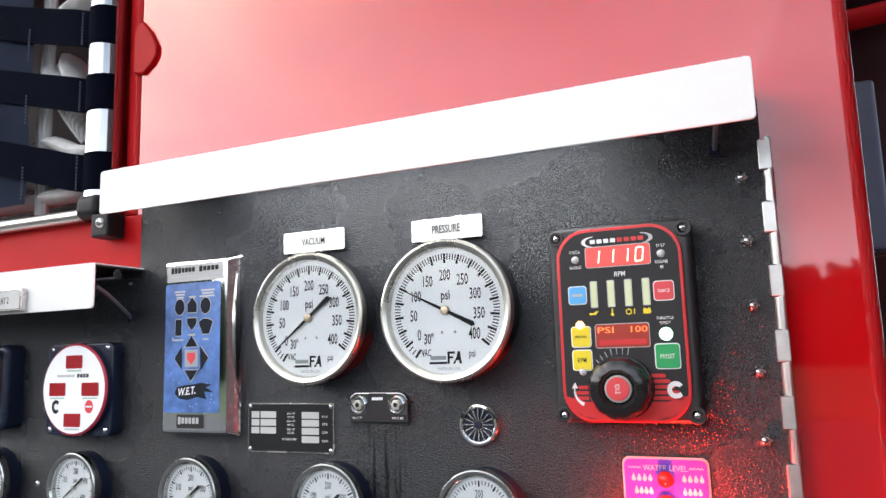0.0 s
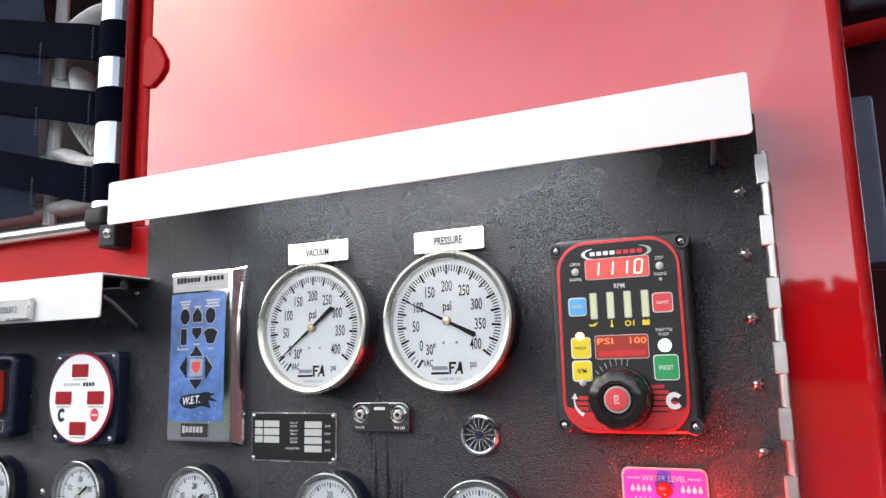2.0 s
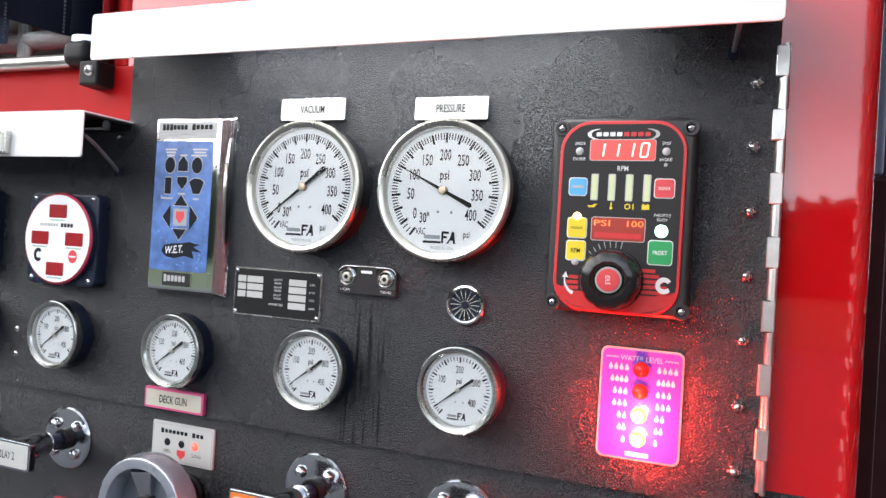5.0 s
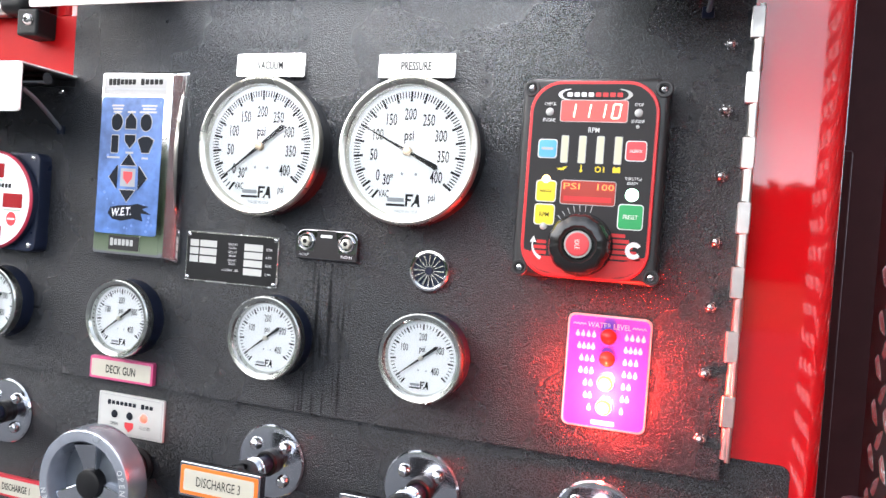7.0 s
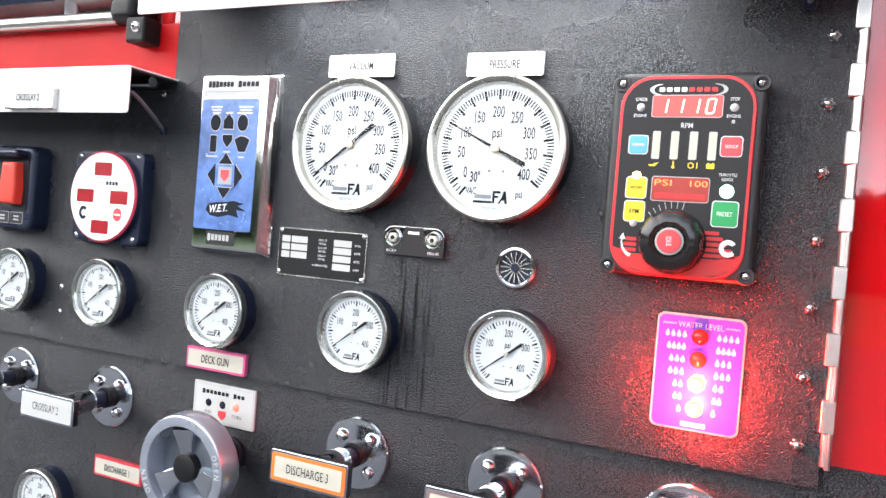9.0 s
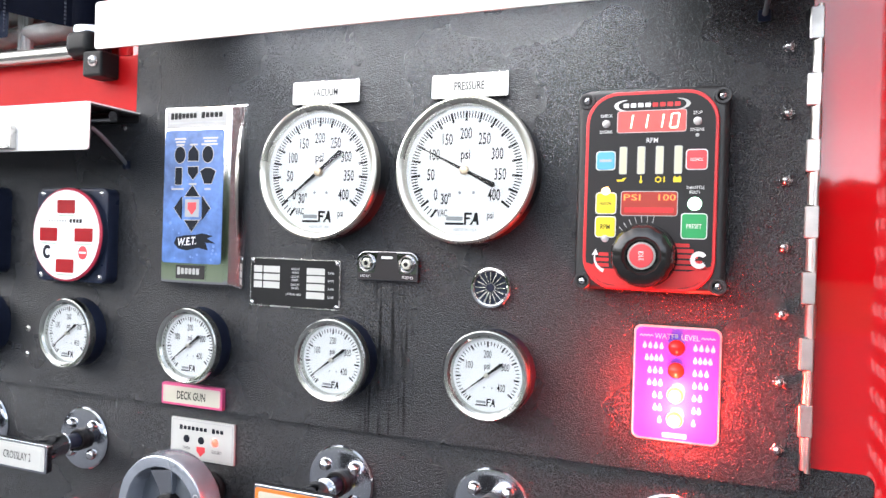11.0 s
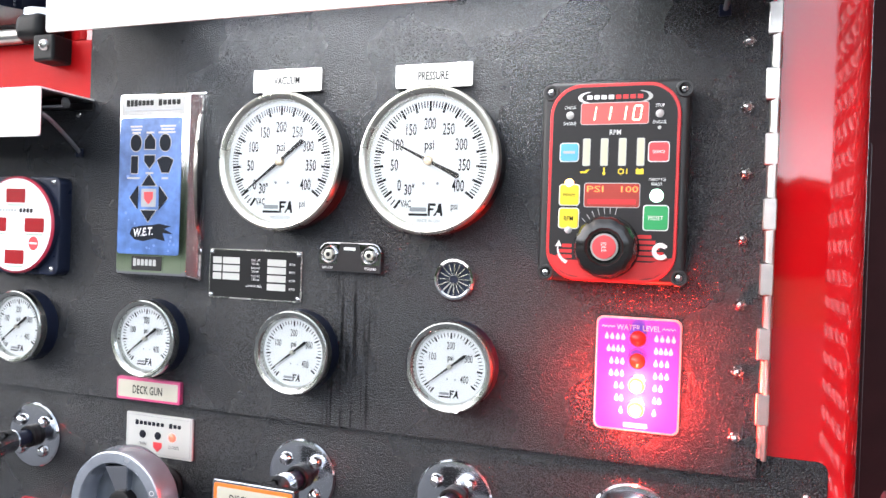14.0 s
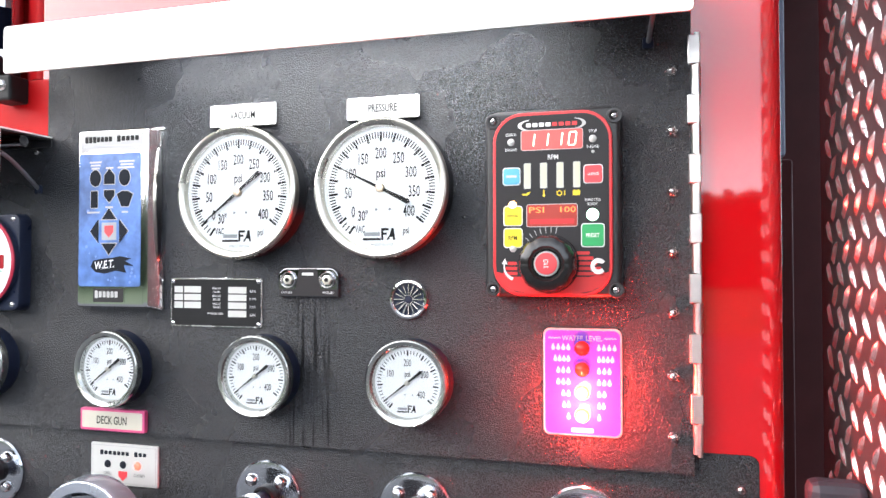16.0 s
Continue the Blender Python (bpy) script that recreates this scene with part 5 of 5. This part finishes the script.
def hand_wheel():
    t = thing("hand_wheel", -0.3640, 0.0095, 1.1810, "satin grey cast valve hand wheel with dished web", "hand wheel")
    part("flange", lathe([(0, -0.006), (0.020, -0.006), (0.023, -0.003), (0.023, 0)], 48, 0.0, 0.0), RUBBER, t)
    part("stem", lathe([(0.018, -0.006), (0.016, -0.020), (0.014, -0.040), (0.014, -0.076), (0, -0.076)], 32), RUBBER, t)
    part("rim", lathe([(0.0500, -0.0690), (0.0515, -0.0820), (0.0530, -0.0930), (0.0545, -0.0950), (0.0650, -0.0950), (0.0672, -0.0938), (0.0690, -0.0880), (0.0698, -0.0720),
                       (0.0685, -0.0640), (0.0640, -0.0600), (0.0560, -0.0610), (0.0500, -0.0690)], 72), CAST, t)
    web = part("web", lathe([(0.0515, -0.0700), (0.0380, -0.0735), (0.0200, -0.0760), (0, -0.0760)], 64), WHEEL_WEB, t, "dished grey web")
    for k in range(3):
        a0 = radians(98 + 120 * k)
        ring = [(r, w) for r, w in ((0.014, 0.62), (0.030, 0.40), (0.0515, 0.34))]
        pts = [(r * math.cos(a0 - w), r * math.sin(a0 - w)) for r, w in ring] + [(r * math.cos(a0 + w), r * math.sin(a0 + w)) for r, w in ring[::-1]]
        bm = plate(pts, -0.070, -0.0800, 0.0025, 2)
        for v in bm.verts:
            v.co.y -= 0.008 * math.hypot(v.co.x, v.co.z) / 0.052
        part("spoke", bm, FLANGE, web, "polished fan-shaped spoke")
    part("hub_cap", lathe([(0, -0.0885), (0.0140, -0.0880), (0.0175, -0.0865), (0.0185, -0.0830), (0.0190, -0.072)], 40), RUBBER, t, "black hub cap")
    for a in (14, 205):
        for k, ch in enumerate("OPEN"):
            b = radians(a + 7.5 * (1.5 - k))
            lettering(ch, 0.0600 * math.cos(b), 0.0600 * math.sin(b), 0.0078, -0.0953, LED_OFF, t, 0.8, 0.006, turn=math.degrees(b) - 90)


hand_wheel()


def lower_bits():
    t = thing("caution_label", -0.1680, 0.0095, 1.1160, "yellow and white caution label in a steel rim", "label")
    part("rim", plate(rpts(0, 0, 0.074, 0.072, 0.003, 3), 0.0, -0.004, 0.001), STEEL, t)
    part("yellow_field", plate(rpts(0, 0.0240, 0.068, 0.0180, 0.001, 2), -0.0038, -0.0046), YELLOW, t)
    part("white_field", plate(rpts(0, -0.0100, 0.068, 0.0480, 0.001, 2), -0.0038, -0.0045), LABEL_WHITE, t)
    part("warning_triangle", flat([(-0.029, 0.019), (-0.020, 0.019), (-0.0245, 0.028)], -0.0049), INK, t, smooth=False)
    lettering("CAUTION", 0.007, 0.0235, 0.0075, -0.0049, INK, t, 0.75, 0.01)
    for k in range(4):
        bar(0.0, 0.006 - 0.009 * k, 0.056, 0.0034, -0.0048, GREY_INK, t)
    s = thing("drain_knob", -0.5200, 0.0095, 1.0420, "black domed drain knob with chrome collar", "knob")
    part("collar", lathe([(0.030, 0), (0.030, -0.012), (0.024, -0.020), (0.018, -0.022)], 40), CHROME, s)
    part("knob", lathe([(0.018, -0.020), (0.036, -0.028), (0.041, -0.042), (0.037, -0.056), (0.024, -0.064), (0, -0.067)], 48), KNOB_BLACK, s)


lower_bits()

# ---------------------------------------------------------------- hose bay: poles, straps, hose
pole = thing("net_frame", 0, 0, 0, "aluminium pole frame that holds the hose bay net", "net frame")
part("upright_pole", tube([(-0.5920, 0.0035, 1.79), (-0.5920, 0.0035, 2.40)], 0.0282, 36), ALU, pole)
part("lower_rail", tube([(-1.5, -0.0105, 1.7785), (-0.612, -0.0105, 1.7785)], 0.0105, 20), ALU_BAR, pole)
part("elbow", box(-0.6160, -0.5660, -0.030, 0.0190, 1.768, 1.806, 0.013, 4), RUBBER, pole, "black moulded elbow")
part("bracket", plate(rpts(-0.5590, 1.7550, 0.036, 0.036, 0.004, 4), 0.001, -0.030, 0.004, 3), RUBBER, pole, "black mounting bracket")
screw(pole, -0.556, -0.030, 1.7580, 0.0085, STEEL, "bolt")

net = thing("hose_net", -0.0355, 0.0335, 0.011, "black webbing net with a navy cover over the hose bay", "net")


def strap(z0, z1):
    """A band that runs along the bay and wraps the pole."""
    path = [(-0.90, -0.052), (-0.80, -0.054), (-0.72, -0.052), (-0.66, -0.053), (-0.602, -0.055)]
    path += [(-0.5565 - 0.0298 * math.sin(radians(a)), -0.030 - 0.0298 * math.cos(radians(a))) for a in range(50, -80, -10)]
    inner = [(x, y + 0.003) for x, y in path[:5]] + [(-0.5565 + (x + 0.5565) * 0.9, -0.030 + (y + 0.030) * 0.9) for x, y in path[5:]]
    bm = extrude_z(path + inner[::-1], z0, z1, 6, True)
    for v in bm.verts:
        v.co.z += 0.0025 * noise.noise(Vector((v.co.x * 14, 3.0, z0 * 9))) + 0.27 * max(-0.585 - v.co.x, 0.0)
        v.co.y += 0.002 * noise.noise(Vector((v.co.x * 20, v.co.z * 20, 7.0)))
    band = part("strap", bm, WEBBING, net)
    st = bmesh.new()
    z = z0 + 0.003
    while z < z1 - 0.004:
        for x in (-0.5850, -0.7100):
            box(x - 0.0004, x + 0.0004, -0.0572, -0.0545, z, z + 0.0032, bm=st)
        z += 0.0056
    tagged(part("stitching", st, THREAD, band, smooth=False), kind="stuff")


for z0, z1 in ((1.803, 1.862), (1.929, 1.986), (2.038, 2.100), (2.17, 2.23)):
    strap(z0, z1)
cover = bmesh.new()
rows = []
for i in range(25):
    u = i / 24
    row = []
    for j in range(31):
        v = j / 30
        x, z = -1.5 + (0.785) * u, 1.80 + 0.62 * v
        y = -0.046 + 0.008 * noise.noise(Vector((x * 6, z * 9, 1.0))) + 0.004 * noise.noise(Vector((x * 20, z * 25, 5.0)))
        row.append(cover.verts.new((x + 0.006 * noise.noise(Vector((z * 14, 2, 2))) * (u > 0.95), y, z)))
    rows.append(row)
for a, b in zip(rows, rows[1:]):
    for i in range(len(a) - 1):
        cover.faces.new((a[i], a[i + 1], b[i + 1], b[i]))
ret = bmesh.ops.solidify(cover, geom=cover.faces[:], thickness=0.004)
part("cover", cover, COVER, net, "navy vinyl cover")

for k, keys in enumerate((
        [(-0.735, 0.02, 2.06), (-0.715, 0.0, 2.035), (-0.69, 0.0, 1.995), (-0.672, 0.01, 1.96), (-0.66, 0.03, 1.93)],
        [(-0.72, 0.04, 2.08), (-0.690, 0.015, 2.045), (-0.655, 0.012, 2.0), (-0.625, 0.02, 1.965), (-0.60, 0.05, 1.94)],
        [(-0.66, 0.05, 2.08), (-0.635, 0.03, 2.05), (-0.60, 0.03, 2.01), (-0.57, 0.05, 1.98)])):
    h = thing("fire_hose", -0.030, 0.029, 0, "off-white woven fire hose folded in the bay", "hose", group="folded hoses")
    part("hose_fold", tube(curve_points(keys, 8), 0.026, 18, 0.45, (0, 1, 0)), HOSE, h)
for k, (z, bend) in enumerate(((1.905, 0.012), (1.882, -0.012), (1.856, 0.008), (1.828, 0.0), (2.13, 0.01), (2.155, -0.01))):
    h = thing("fire_hose", -0.030, 0.029, 0, "off-white woven fire hose folded in the bay", "hose", group="folded hoses")
    keys = [(-1.2, 0.03, z), (-0.76, 0.012, z + bend), (-0.71, 0.005, z + bend * 1.3), (-0.66, 0.004, z - bend * 0.4), (-0.62, 0.006, z - bend), (-0.585, 0.03, z - bend * 1.2)]
    part("hose_fold", tube(curve_points(keys, 8), 0.0125, 16, 2.0), HOSE, h)

h = thing("fire_hose", -0.030, 0.044, 0, "off-white woven fire hose hanging upright in the bay", "hose", group="folded hoses")
part("hose_fold", tube(curve_points([(-0.731, -0.018, 1.80), (-0.728, -0.022, 1.92), (-0.730, -0.019, 2.05), (-0.726, -0.022, 2.25)], 6), 0.011, 14), HOSE, h)

# ---------------------------------------------------------------- cab wall of tread plate
cab = thing("cab_rear_wall", 0, 0, 0, "bright aluminium tread plate on the cab wall", "cab wall", kind="structure")
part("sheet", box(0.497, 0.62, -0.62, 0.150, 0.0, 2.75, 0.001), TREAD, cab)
bumper = thing("rubber_step_block", 0, 0, 0, "black rubber block fixed to the tread plate wall", "rubber block")
part("block", box(0.4440, 0.4968, -0.050, -0.018, 1.268, 1.3025, 0.009, 2), BLOCK_RUBBER, bumper, smooth=False)
part("bolt", tube([(0.483, -0.049, 1.283), (0.483, -0.053, 1.283)], 0.005, 12), STEEL, bumper)


def lug_mesh():
    bm = bmesh.new()
    L, W, Hh = 0.0165, 0.0040, 0.0034
    n = 10
    base = [bm.verts.new((0, L * math.cos(2 * math.pi * k / n), W * math.sin(2 * math.pi * k / n) * (0.75 + 0.25 * abs(math.sin(2 * math.pi * k / n))))) for k in range(n)]
    top = [bm.verts.new((-Hh, v.co.y * 0.60, v.co.z * 0.35)) for v in base]
    for i in range(n):
        j = (i + 1) % n
        bm.faces.new((base[i], base[j], top[j], top[i]))
    bm.faces.new(top)
    bmesh.ops.recalc_face_normals(bm, faces=bm.faces)
    me = bpy.data.meshes.new("lug")
    bm.to_mesh(me)
    bm.free()
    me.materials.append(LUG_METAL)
    me.shade_smooth()
    me.set_sharp_from_angle(angle=radians(50))
    return me


LUG = lug_mesh()
PITCH = 0.0475
rest_v, rest_f = [], []
for i in range(15):
    for j in range(21):
        for q, turn in ((0, 52), (1, -52)):
            m = pose(0.4968, 0.102 - 0.0485 * (i + 0.5 * q), 1.12 + PITCH * (j + 0.5 * q), turn, 0, 0)
            if i < 7:
                lug = new("lug", LUG)
                lug.parent = cab
                lug.matrix_basis = m
            else:
                k = len(rest_v)
                rest_v += [m @ v.co for v in LUG.vertices]
                rest_f += [[k + a for a in f.vertices] for f in LUG.polygons]
me = bpy.data.meshes.new("far_lugs")
me.from_pydata(rest_v, [], rest_f)
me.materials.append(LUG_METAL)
far = new("far_lugs", me)
far.parent = cab
tagged(far, kind="stuff")
